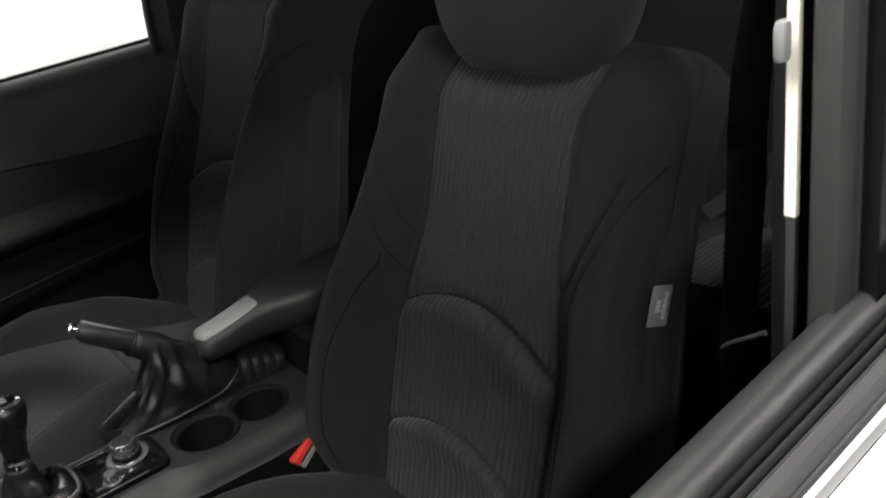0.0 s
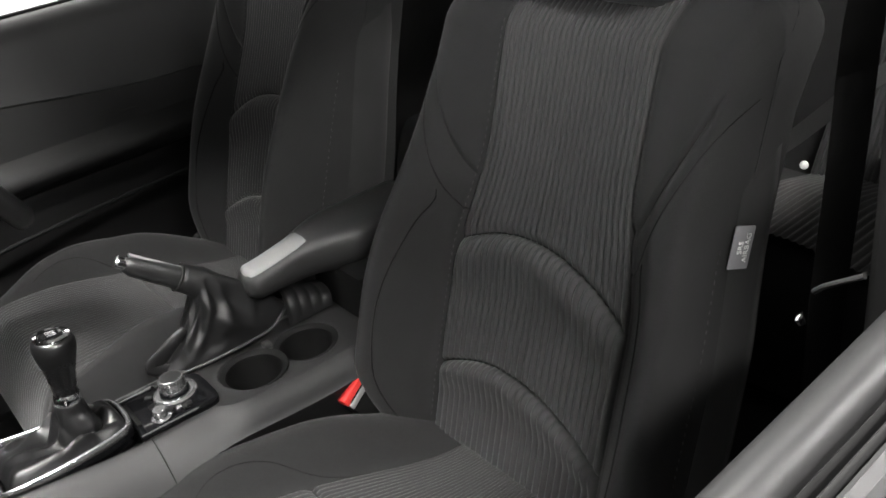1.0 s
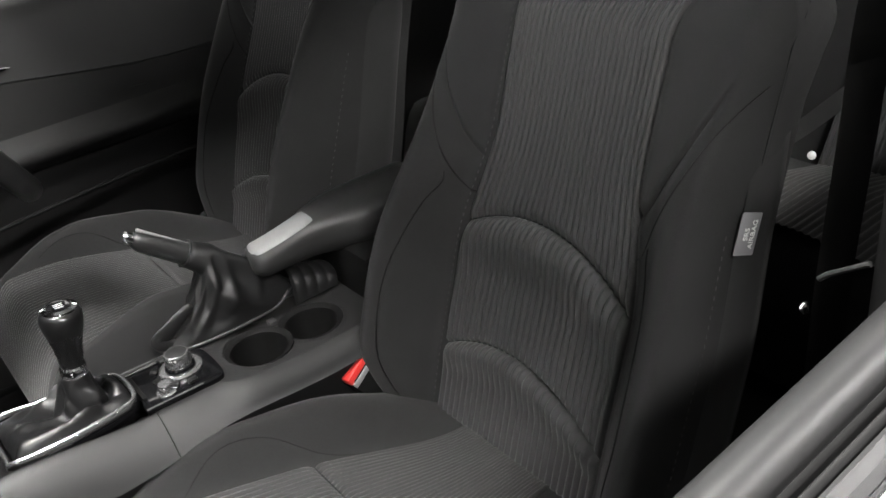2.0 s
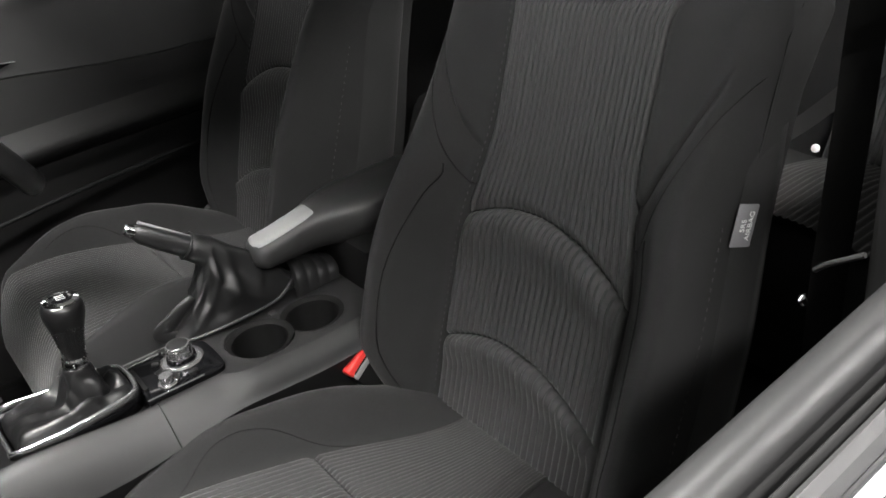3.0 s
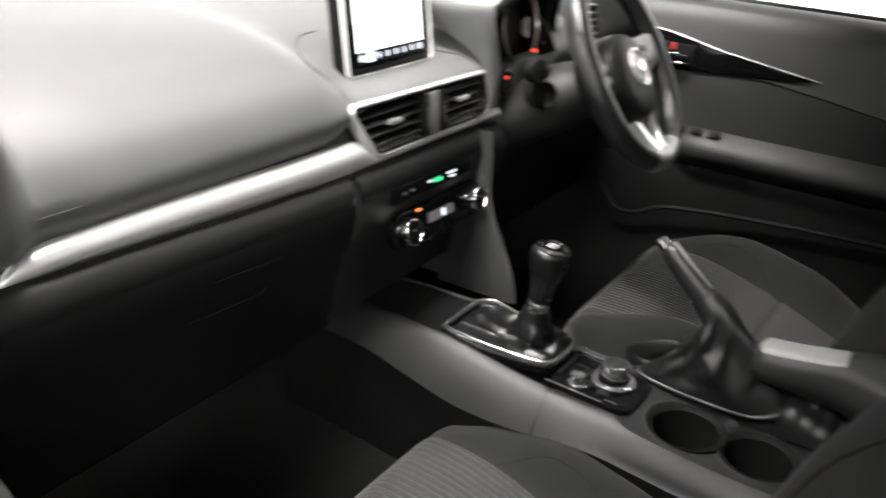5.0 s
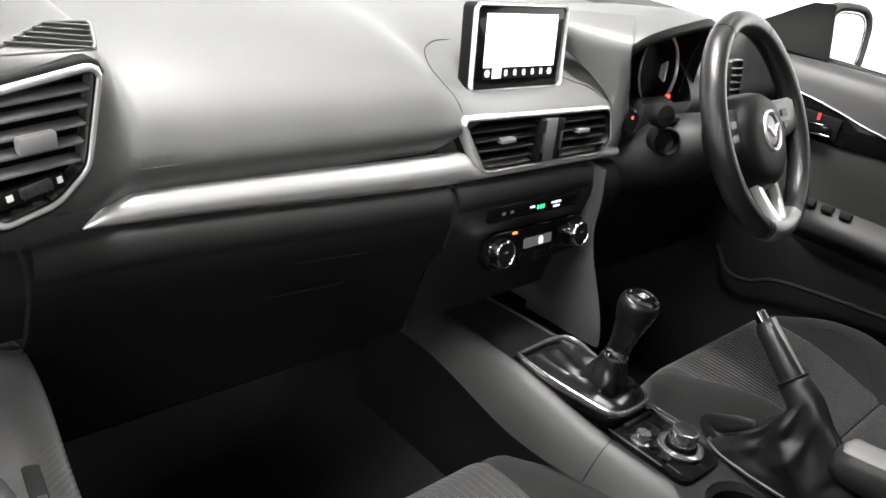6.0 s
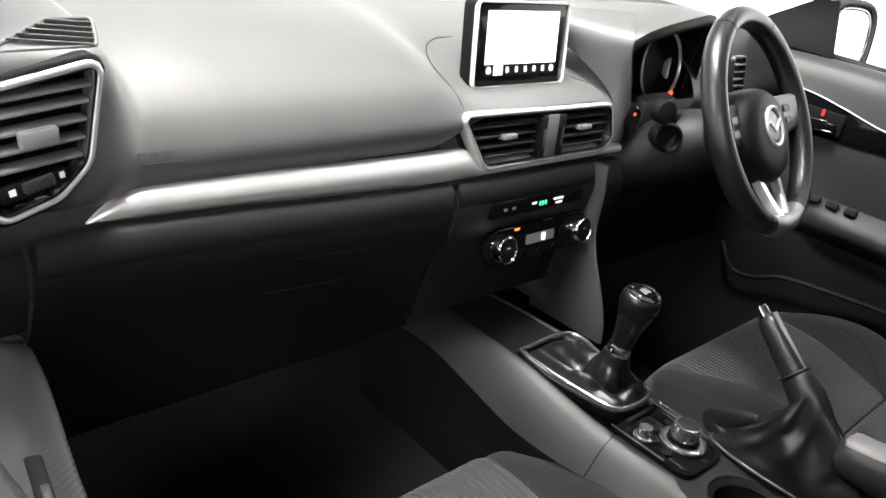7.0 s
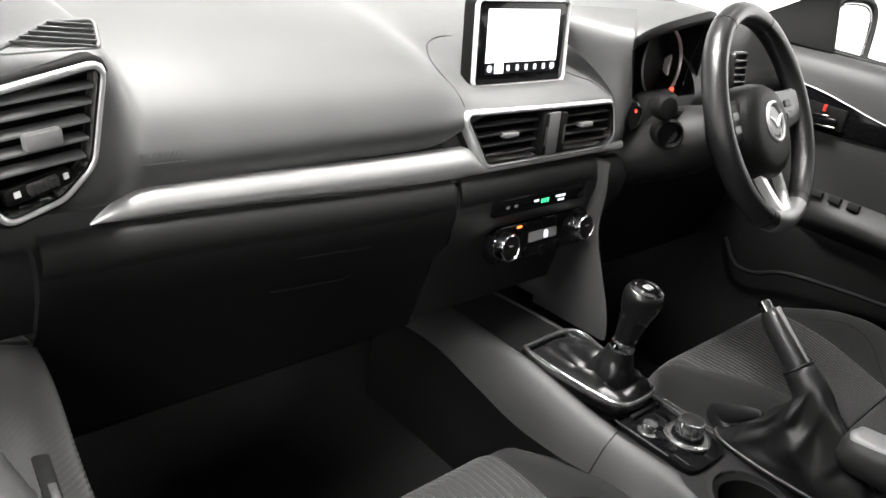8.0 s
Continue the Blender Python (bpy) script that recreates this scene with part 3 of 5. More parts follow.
def seam_v(q):
    """Height of the slanting seam over a bolster; it runs out at the shoulder."""
    cp, hw = panel_half(0.6), half_width(0.6)
    return min(0.405 + 0.23 * q ** 1.6, top_v(cp + q * (hw - cp)) - 0.004)


def wing(side, upper):
    """A bolster of the backrest; upper and lower pieces meet along a slanting seam."""
    rows = []
    nq, nv = 26, 44
    for i in range(nq + 1):
        q = i / nq
        row = []
        for k in range(nv + 1):
            t = k / nv
            seam = seam_v(q)
            if upper:
                v = 0.6
                cp, hw = panel_half(v), half_width(v)
                u = cp + q * (hw - cp)
                v = seam + t * max(0.004, top_v(u) - seam)
            else:
                v = seam * t
            cp, hw = panel_half(v), half_width(v)
            u = cp + q * (hw - cp)
            edge = 0.007 * (ease(0.04, 0.0, t) if upper else ease(0.965, 1.0, t)) * (1 - ease(0.7, 0.85, q)) + 0.006 * ease(0.05, 0.0, q)
            row.append(back_pt(side * u, v, back_w(side * u, v) - edge))
        if upper:
            v = seam + max(0.004, top_v(u) - seam)
            for back in (-0.020, -0.047):
                row.append(back_pt(side * u, v - 0.001, min(back_w(side * u, v) - 0.004, back - 0.05 * ease(0.60, 0.70, v))))
        rows.append(row)
    return sheet(rows)


def cushion_z(x, y):
    """Height of the seat cushion over x from its middle and y."""
    f = (y + 0.42) / (0.545 - INNER["short"])
    z = 0.440 + 0.052 * ease(0.0, 0.8, f) + 0.008 * math.sin(math.pi * f)
    a = abs(x)
    z -= 0.085 * max(0, (f - 0.88) / 0.12) ** 2
    ih = insert_half(y)
    if a > ih:
        q = (a - ih) / (0.255 - ih)
        h = 0.060 * (1 - 0.92 * ease(0.54, 1.0, f)) * ease(-0.08, 0.35, f)
        z += h * ease(0, 0.6, q) if q < 0.6 else h - (h + 0.09) * ((q - 0.6) / 0.4) ** 2.4
    return z


def seat_front(x):
    return 0.130 - INNER["short"] - 0.9 * max(0, abs(x) - 0.14) ** 2 / 0.13


def stitched(parent, pts):
    """A row of short stitches along points, as one part."""
    bm = bmesh.new()
    for a, b in zip(pts[::2], pts[1::2]):
        a, b = Vector(a), Vector(b)
        tube([a, a + (b - a) * 0.75], 0.0007, ring=4, bm=bm)
    return part("stitching", bm, THREAD, parent, "row of grey stitches")


def insert_half(y):
    return 0.085 + 0.055 * ease(-0.40, -0.18, y) + 0.046 * ease(-0.25, 0.03, y)


def make_seat(name, label, inner):
    INNER["side"] = inner
    INNER["short"] = 0.0 if inner > 0 else 0.073
    seat = thing(name, label, "car seat", (0, 0, 0), "front seats")
    cush = part("cushion", seat_cushion_sides(), FABRIC, seat, "black cloth cushion with raised sides", sharp=180)
    nx, ny = 34 * 8, 48
    for nm, f0, f1 in (("cushion_insert_rear", 0.02, 0.415), ("cushion_insert_front", 0.42, 1.0)):
        rows = []
        for k in range(ny + 1):
            t = k / ny
            f = f0 + (f1 - f0) * t
            row = []
            for i in range(nx + 1):
                s = i / (nx / 2) - 1
                x = s * insert_half(-0.42 + 0.52 * f)
                y = -0.42 + (seat_front(x) + 0.42) * f
                xx = x
                edge = 0.006 * (ease(0.03, 0, t) + (ease(0.97, 1, t) if f1 < 1 else 0)) + 0.005 * ease(0.985, 1, abs(s))
                row.append((x, y, cushion_z(xx, y) + 0.004 + 0.007 * ease(0.6, 0.9, f) * ease(1.0, 0.94, abs(s)) + 0.75 * rib(s, 34) - edge))
            rows.append(row)
        if f1 == 1.0:
            rows.append([(x, y + 0.003, z - 0.010) for x, y, z in rows[-1]])
            rows.append([(x, y - 0.004, z - 0.045) for x, y, z in rows[-2]])
        part(nm, sheet(rows), RIBBED, seat, "ribbed grey cushion insert", sharp=180)
    part("backrest_insert_top", ribbed_patch(lambda s: arc_v(s * 0.13, 0.342, 0.026), lambda s: top_v(s * 0.13), 0.0, 0.0), RIBBED, seat, "ribbed grey backrest insert", sharp=180)
    part("backrest_insert_middle", ribbed_patch(lambda s: arc_v(s * 0.13, 0.157, 0.026), lambda s: arc_v(s * 0.13, 0.340, 0.026), 0.0, 0.0105), RIBBED, seat, "ribbed grey lumbar insert with a rounded upper edge", sharp=180)
    part("backrest_insert_bottom", ribbed_patch(lambda s: 0.02, lambda s: arc_v(s * 0.13, 0.155, 0.026), 0.0, 0.0105), RIBBED, seat, "ribbed grey lower backrest insert", sharp=180)
    for s in (-1, 1):
        part("lower_bolster", wing(s, False), FABRIC, seat, "black cloth side bolster", sharp=180)
        part("shoulder_bolster", wing(s, True), FABRIC, seat, "black cloth shoulder bolster", sharp=180)
        pts = [back_pt(s * (0.168 + 0.035 * math.sin(math.pi * min(1, v / 0.36)) ** 0.6), v, back_w(s * (0.168 + 0.035 * math.sin(math.pi * min(1, v / 0.36)) ** 0.6), v) + 0.0003) for v in [0.03 + 0.35 * k / 30 for k in range(31)]]
        part("seam", tube(pts, 0.0012, ring=5), DARK, seat, "dark sewn seam")
        stitched(seat, [back_pt(s * (panel_half(v) + 0.004), v, back_w(s * (panel_half(v) + 0.004), v) - 0.001) for v in [0.03 + 0.59 * k / 110 for k in range(111)]])
        stitched(seat, [back_pt(s * (panel_half(v) + 0.95 * (half_width(v) - panel_half(v))), v, back_w(s * (panel_half(v) + 0.95 * (half_width(v) - panel_half(v))), v) + 0.0008) for v in [0.04 + 0.38 * k / 70 for k in range(71)]])
        lines = [[], []]
        for k in range(25):
            q = k / 24
            for n_, dv in ((0, 0.0), (1, -0.048)):
                v = 0.405 + 0.23 * q ** 1.6 + dv
                cp, hw = panel_half(v), half_width(v)
                u = cp + q * (hw - cp)
                if v > top_v(u) - 0.012:
                    continue
                lines[n_].append(back_pt(s * u, v, back_w(s * u, v) - 0.0005))
        part("seam", tube(lines[1], 0.0012, ring=5), DARK, seat, "dark sewn seam")
    for s in (-1, 1):
        pts = [(s * x, y, cushion_z(s * x, y) + 0.0004) for x, y, z in spline([(0.10, -0.32, 0), (0.142, -0.23, 0), (0.188, -0.16, 0), (0.202, -0.09, 0), (0.19, -0.03, 0), (0.165, 0.03, 0)], 40)]
        part("seam", tube(pts, 0.0006, ring=5), DARK, seat, "dark sewn seam")
    part("backrest_core", sheet([[back_pt(u, v, back_w(u, v) - 0.013) for u in [-0.18 + 0.02 * i for i in range(19)]] for v in [0.01 + 0.03 * k for k in range(20)]]), FABRIC, seat, "black backing cloth", sharp=180)
    # shell behind and at the sides
    rows = []
    for w0 in (-0.040, -0.075, -0.115, -0.135):
        w = w0
        ring = []
        inset = 0.0 if w > -0.05 else 0.014 * ((w + 0.05) / -0.085) ** 2
        for k in range(25):
            v = 0.56 * k / 24
            ring.append(back_pt(-(half_width(v) - inset), v, -0.04 + (w + 0.04) * (1 - 0.18 * ease(0.1, 0.56, v))))
        for k in range(33):
            u = -0.237 * math.cos(math.pi * k / 32)
            ring.append(back_pt(u * (1 - 3 * inset), top_v(u) - inset, -0.04 + (w + 0.04) * 0.82 - 0.05 * ease(0.60, 0.70, top_v(u))))
        for k in range(25):
            v = 0.56 * (1 - k / 24)
            ring.append(back_pt(half_width(v) - inset, v, -0.04 + (w + 0.04) * (1 - 0.18 * ease(0.1, 0.56, v))))
        rows.append(ring)
    part("back_shell", sheet(rows, True, True), FABRIC, seat, "black cloth seat back shell", sharp=70)
    # side piece with piping along the outer flanks
    for s in (-1, 1):
        rows = []
        for k in range(31):
            v = 0.0 + 0.55 * k / 30
            hw = half_width(v)
            g = 1.2 - 0.2 * ease(0.1, 0.56, v)
            hw -= 0.009 * ease(0.45, 0.55, v)
            rows.append([back_pt(s * (hw - 0.002), v, -0.030), back_pt(s * (hw + 0.003), v, -0.040), back_pt(s * (hw + 0.0045), v, -0.04 - 0.035 * g), back_pt(s * (hw + 0.002), v, -0.04 - 0.050 * g), back_pt(s * (hw - 0.004), v, -0.04 - 0.056 * g)])
        part("flank", sheet(rows), SIDECLOTH, seat, "charcoal flank cloth", sharp=180)
    # head restraint
    hr = part("head_restraint", headrest(), FABRIC, seat, "padded black head restraint", sharp=180)
    for s in (-1, 1):
        part("post", tube([back_pt(s * 0.065, 0.60, -0.055), back_pt(s * 0.065, 0.70, -0.055)], 0.0065, ring=10), CHROME, hr, "steel post")
    # base, rails and recliner
    part("seat_base", box((0, -0.17, 0.345), (0.44, 0.44, 0.10), 0.03), DARK, seat, "black seat base")
    for s in (-1, 1):
        part("rail", box((s * 0.19, -0.18, 0.275), (0.035, 0.60, 0.06), 0.008), DARK, seat, "black steel rail")
        part("recliner_cover", lathe([(0.001, 0), (0.04, 0.002), (0.045, 0.012), (0.03, 0.02), (0.001, 0.022)], facing((s * 0.232, -0.40, 0.42), (s, 0, 0), (0, 0, 1)), 24), PLASTIC, seat, "round hinge cover")
    part("lever", box((inner * 0.205, -0.372, 0.458), (0.012, 0.018, 0.022), 0.003), RAIL, seat, "small grey hinge tab")
    return seat


def seat_cushion_sides():
    rows = []
    for k in range(41):
        f = k / 40
        row = []
        for i in range(61):
            s = i / 30 - 1
            x = s * (0.25 - 0.02 * ease(0.75, 1.0, f))
            y = -0.42 + (seat_front(x) + 0.42) * f
            row.append((x, y, cushion_z(x * 0.25 / (0.25 - 0.02 * ease(0.75, 1.0, f)), y) - 0.004 * (abs(x) < insert_half(y) - 0.004)))
        rows.append(row)
    skirt = []
    for x, y, z in rows[-1]:
        skirt.append((x * 0.97, y - 0.012, z - 0.06))
    rows.append(skirt)
    rows.append([(x * 0.94, y - 0.05, 0.33) for x, y, z in skirt])
    bm = sheet(rows)
    for s in (0, -1):
        sheet([[r[s] for r in rows], [(r[s][0] * 0.97, r[s][1], min(0.36, r[s][2])) for r in rows]], bm=bm)
    bmesh.ops.remove_doubles(bm, verts=bm.verts, dist=1e-5)
    return bm


def headrest():
    rows = []
    for k in range(17):
        t = k / 16
        v = 0.648 + 0.225 * t
        r = math.sin(math.pi * (0.06 + 0.88 * t)) ** 0.35
        row = []
        for i in range(28):
            a = i * math.tau / 28
            cx, cy = math.cos(a), math.sin(a)
            u = 0.160 * r * math.copysign(abs(cx) ** 0.7, cx)
            w = -0.030 + 0.060 * r * math.copysign(abs(cy) ** 0.7, cy) + 0.02 * t
            row.append(back_pt(u, v, w))
        rows.append(row)
    return sheet(rows, True, True)


seat = make_seat("front_seat", "black cloth passenger seat with ribbed grey centre and side airbag label", 1)
# woven label sewn to the outer flank
tm = facing(back_pt(-0.2445, 0.418, -0.036), (-1, 0.16, 0.06), UPV)
airtag = part("airbag_label", plate(rounded(0.030, 0.048, 0.002), 0.0012, tm, 0.0004), TAGMAT, seat, "grey woven label with white letters")
writing("SRS\nAIRBAG", 0.0095, tm @ Matrix.Translation((0.002, 0, 0.0006)) @ pose(0, 0, 0, 0, 0, 90), WHITEINK, "label_letters", airtag)
driver_seat = make_seat("front_seat", "black cloth driver's seat with ribbed grey centre", -1)
driver_seat.location = (0.335, 0.0, 0.085)
driver_seat.scale = (0.86, 1, 1)
seat.location = (-0.322, 0, 0)
BASE[seat] = Vector((0, 0, 0))
# ---- seat belt buckle, rear bench, belts ----
bk = thing("belt_buckle", "black seat belt buckle with a red release button", "seat belt", (-0.115, -0.345, 0.45))
bt = pose(0, 0, 0, -28, 8, 8)
part("buckle_body", box((-0.100, -0.341, 0.487), (0.030, 0.046, 0.085), 0.006, bt), DARK, bk)
part("release_button", box((-0.100, -0.318, 0.523), (0.023, 0.042, 0.016), 0.004, bt), RED, bk, "red release button")
part("buckle_lip", box((-0.100, -0.326, 0.517), (0.027, 0.047, 0.010), 0.002, bt), TABMAT, bk, "grey lip")
part("stalk", tube([(-0.112, -0.36, 0.48), (-0.108, -0.39, 0.40), (-0.108, -0.40, 0.33)], 0.010, ring=8), DARK, bk, "black stalk")

rear = thing("rear_bench", "black rear bench with ribbed grey centre cloth", "rear seat", (0, -1.3, 0.25))
rows = []
for k in range(25):
    t = k / 24
    rows.append([(x, -1.42 + 0.46 * t, 0.47 + 0.05 * ease(0, 0.7, t) - 0.12 * max(0, (t - 0.85) / 0.15) ** 2 + 0.02 * math.cos(x * 9) ** 2) for x in [-0.68 + 0.04 * i for i in range(35)]])
rows.append([(x, -0.98, 0.25) for x, y, z in rows[-1]])
part("bench_cushion", sheet(rows), FABRIC, rear, "black cloth bench cushion", sharp=180)
rows = []
for k in range(25):
    t = k / 24
    rows.append([(x, -1.36 - 0.26 * t + 0.03 * math.cos(x * 9) ** 2 - 0.06 * ease(0.9, 1, t), 0.47 + 0.52 * t) for x in [-0.68 + 0.04 * i for i in range(35)]])
part("bench_back", sheet(rows), FABRIC, rear, "black cloth bench back", sharp=180)
for cx in (-0.36, 0.36):
    rows = []
    for k in range(25):
        t = k / 24
        rows.append([(cx + 0.15 * (i / 66 - 1), -1.335 - 0.25 * t + 0.03 * math.cos((cx + 0.15 * (i / 66 - 1)) * 9) ** 2, 0.49 + 0.44 * t + 0.0) for i in range(133)])
    rows = [[(x, y + 0.004 * abs(math.sin(math.pi * 22 * i / 132)), z) for i, (x, y, z) in enumerate(r)] for r in rows]
    part("bench_back_insert", sheet(rows), RIBBED, rear, "ribbed grey insert", sharp=180)
    rows = []
    for k in range(13):
        t = k / 12
        rows.append([(cx + 0.15 * (i / 66 - 1), -1.38 + 0.38 * t, 0.478 + 0.05 * ease(0, 0.7, t + 0.08) + 0.02 * math.cos((cx + 0.15 * (i / 66 - 1)) * 9) ** 2 + 0.004 * abs(math.sin(math.pi * 22 * i / 132))) for i in range(133)])
    part("bench_cushion_insert", sheet(rows), RIBBED, rear, "ribbed grey cushion insert", sharp=180)


def strap(pts, width, side, n=24):
    cs = spline(pts, n)
    s = Vector(side).normalized() * width / 2
    up = Vector((0, 0, 0.0012))
    rows = [[c - s, c + s, c + s - up, c - s - up] for c in cs]
    return sheet(rows, True, True)


fb = thing("seat_belt", "black front seat belt hanging down by the door pillar", "seat belt", (-0.69, -0.62, 0.4))
part("webbing", strap([(-0.700, -0.565, 1.15), (-0.672, -0.586, 1.06), (-0.670, -0.580, 0.94), (-0.669, -0.571, 0.83), (-0.670, -0.564, 0.75), (-0.670, -0.555, 0.40)], 0.047, (0.3, 1, 0)), DARK, fb, "black webbing")
part("shoulder_guide", box((-0.749, -0.507, 1.128), (0.012, 0.014, 0.034), 0.0058), SLATMAT, fb, "grey shoulder guide")
rb = thing("rear_seat_belt", "grey rear seat belt lying over the bench", "seat belt", (-0.40, -1.3, 0.6))
part("webbing", strap([(-0.62, -1.52, 1.00), (-0.40, -1.36, 0.775), (-0.30, -1.30, 0.686), (-0.197, -1.30, 0.582), (-0.14, -1.27, 0.53)], 0.032, (0.55, 0.2, 0.75)), BELT, rb, "grey webbing")
part("belt_stop", lathe([(0.001, 0), (0.007, 0.001), (0.008, 0.004), (0.005, 0.007), (0.001, 0.008)], facing((-0.244, -1.250, 0.552), (-0.5, 0.8, 0.4)), 14), WHITEINK, rb, "small white button")
lv = thing("seat_belt_anchor", "steel lower belt anchor bar beside the seat", "seat belt", (-0.58, -0.72, 0.63))
part("anchor_bar", tube(spline([(-0.666, -0.545, 0.801), (-0.674, -0.545, 0.809), (-0.682, -0.545, 0.815), (-0.713, -0.545, 0.836)], 12), 0.0030, ring=8), RAIL, lv, "grey bar")
part("anchor_clip", box((-0.567, -0.70, 0.643), (0.010, 0.016, 0.010), 0.002, pose(0, 0, 0, 0, 30, 30)), CHROME, lv, "bright clip")

# ---- centre console ----
con = thing("centre_console", "black centre console with cup holders and satin side rails", "console", (0, -0.1, 0.3))


def con_top(y):
    return 0.588 + 0.020 * ease(-0.05, 0.14, y) - 0.008 * ease(0.20, 0.38, y) - 0.012 * ease(-0.1, -0.3, y)


def con_left(y):
    return -0.105 + 0.010 * ease(0.06, 0.36, y)


def rail_h(y):
    return 0.012 + 0.026 * ease(-0.16, 0.12, y) - 0.024 * ease(0.05, 0.28, y)


def rail_w(y):
    return 0.050 - 0.021 * ease(-0.13, -0.17, y)


CY = [-0.52 + 0.02 * k for k in range(46)]
rows = []
for y in CY:
    t, l, h, g = con_top(y), con_left(y), rail_h(y), rail_w(y) / 0.05
    rows.append([(l + 0.050 * g, y, t - 0.004), (l + 0.046 * g, y, t), (l + 0.039 * g, y, t - 0.0015 - 0.02 * h), (l + 0.027 * g, y, t - 0.006 - 0.16 * h), (l + 0.016 * g, y, t - 0.012 - 0.46 * h), (l + 0.008 * g, y, t - 0.017 - 0.80 * h), (l + 0.003, y, t - 0.020 - 1.05 * h), (l, y, t - 0.021 - 1.25 * h)])
part("side_rail", sheet(rows), CONRAIL, con, "grey satin side rail", sharp=60)
rows = [[(-x * 0.95, y, z) for x, y, z in r] for r in rows]
part("side_rail", sheet(rows), CONRAIL, con, "grey satin side rail", sharp=60)
rows = []
for y in CY:
    t, l, h = con_top(y), con_left(y), rail_h(y)
    rows.append([(l + 0.001, y, t - 0.0215 - 1.25 * h), (l + 0.004, y, t - 0.024 - 1.25 * h), (l + 0.008, y, t - 0.06 - 1.25 * h), (l + 0.014, y, 0.25)])
part("side_panel", sheet(rows), PLASTIC, con, "black side panel")
rows = [[(-x * 0.95, y, z) for x, y, z in r] for r in rows]
part("side_panel", sheet(rows), PLASTIC, con, "black side panel")

# top deck with two round cup holders
CUPS = [(-0.016, -0.220, 0.046), (-0.012, -0.310, 0.0445)]


def deck(y0, y1, nx, ny):
    bm = bmesh.new()
    grid = {}
    for j in range(ny + 1):
        for i in range(nx + 1):
            y = y0 + (y1 - y0) * j / ny
            xl = con_left(y) + rail_w(y) - 0.002
            x = xl + (-0.95 * xl - xl) * i / nx
            z = con_top(y) - 0.0025
            for cx, cy, r in CUPS:
                d = math.hypot(x - cx, y - cy)
                z -= 0.095 * ease(r + 0.0035, r - 0.0025, d) * (z > con_top(y) - 0.03)
                z += 0.0012 * math.exp(-((d - r - 0.005) / 0.003) ** 2)
            if abs(x) < 0.048 and -0.045 < y < 0.128:
                z -= 0.02
            grid[i, j] = bm.verts.new((x, y, z))
    for j in range(ny):
        for i in range(nx):
            bm.faces.new((grid[i, j], grid[i + 1, j], grid[i + 1, j + 1], grid[i, j + 1]))
    return bm


part("rear_deck", deck(-0.52, -0.055, 70, 190), CONRAIL, con, "grey satin deck with two round cup holders", sharp=60)
part("front_deck", deck(-0.055, 0.37, 24, 80), PLASTIC, con, "black front deck", sharp=60)
for cx, cy, r in CUPS:
    zt = con_top(cy)
    rings = [(r + 0.0045, zt - 0.0012), (r + 0.0015, zt - 0.0012), (r - 0.0045, zt - 0.005), (r - 0.006, zt - 0.04), (r - 0.008, zt - 0.086), (r - 0.012, zt - 0.091), (0.001, zt - 0.091)]
    part("cup_liner", sheet([[(cx + q * math.cos(k * math.tau / 40), cy + q * math.sin(k * math.tau / 40), z) for k in range(40)] for q, z in rings], True), DARK, con, "black cup holder liner")
part("cup_tab", box((0.026, -0.265, con_top(-0.26) + 0.001), (0.014, 0.012, 0.008), 0.002), RAIL, con, "grey tab between the cup holders")
js = con_top(-0.05)
part("rail_seam", tube([(con_left(-0.05) + a, -0.05, js - b) for a, b in ((0.046, 0.000), (0.039, 0.002), (0.027, 0.0092), (0.016, 0.0212), (0.008, 0.033), (0.003, 0.041), (0.0, 0.046))], 0.0009, ring=6), DARK, con, "joint in the side rail")

# armrest box
arm = thing("armrest_box", "charcoal padded centre armrest, light on its front top painted pale", "armrest", (0.05, -0.42, 0.58))
rows = []
for k in range(41):
    t = (k / 40) ** 1.5
    y = -0.266 - 0.306 * t
    nose = math.sqrt(max(0.0, 1 - max(0.0, 1 - t / 0.075) ** 2))
    wide = (0.030 + 0.030 * ease(0.25, 0.6, t)) * (0.30 + 0.70 * nose)
    top = 0.688 + 0.020 * ease(0, 0.5, t) - 0.014 * (1 - nose)
    low = 0.648 - 0.03 * ease(0.3, 1.0, t) + 0.010 * (1 - nose)
    cx = 0.058 - 0.006 * t
    rows.append([(cx - wide, y, (top + low) / 2 - 0.004), (cx - wide * 0.97, y, top - 0.014), (cx - wide * 0.85, y, top - 0.005), (cx - wide * 0.6, y, top), (cx, y, top + 0.002), (cx + wide * 0.6, y, top), (cx + wide * 0.85, y, top - 0.005), (cx + wide * 0.97, y, top - 0.014), (cx + wide, y, (top + low) / 2 - 0.004), (cx + wide * 0.8, y, low), (cx, y, low - 0.004), (cx - wide * 0.8, y, low)])
part("pad", sheet(rows, True, True), ARMBOX, arm, "charcoal pad", sharp=180)
# lit top of the nose, laid over the pad as a paler skin
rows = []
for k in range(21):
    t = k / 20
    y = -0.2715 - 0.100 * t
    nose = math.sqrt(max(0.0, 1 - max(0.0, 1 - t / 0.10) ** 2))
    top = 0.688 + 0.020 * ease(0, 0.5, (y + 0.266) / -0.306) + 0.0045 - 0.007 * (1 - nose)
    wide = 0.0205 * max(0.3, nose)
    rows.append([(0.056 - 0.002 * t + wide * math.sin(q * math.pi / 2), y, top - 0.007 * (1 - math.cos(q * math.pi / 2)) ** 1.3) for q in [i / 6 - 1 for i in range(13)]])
part("pad_front", sheet(rows), LITNOSE, arm, "rounded nose, light on its top painted pale grey", sharp=180)
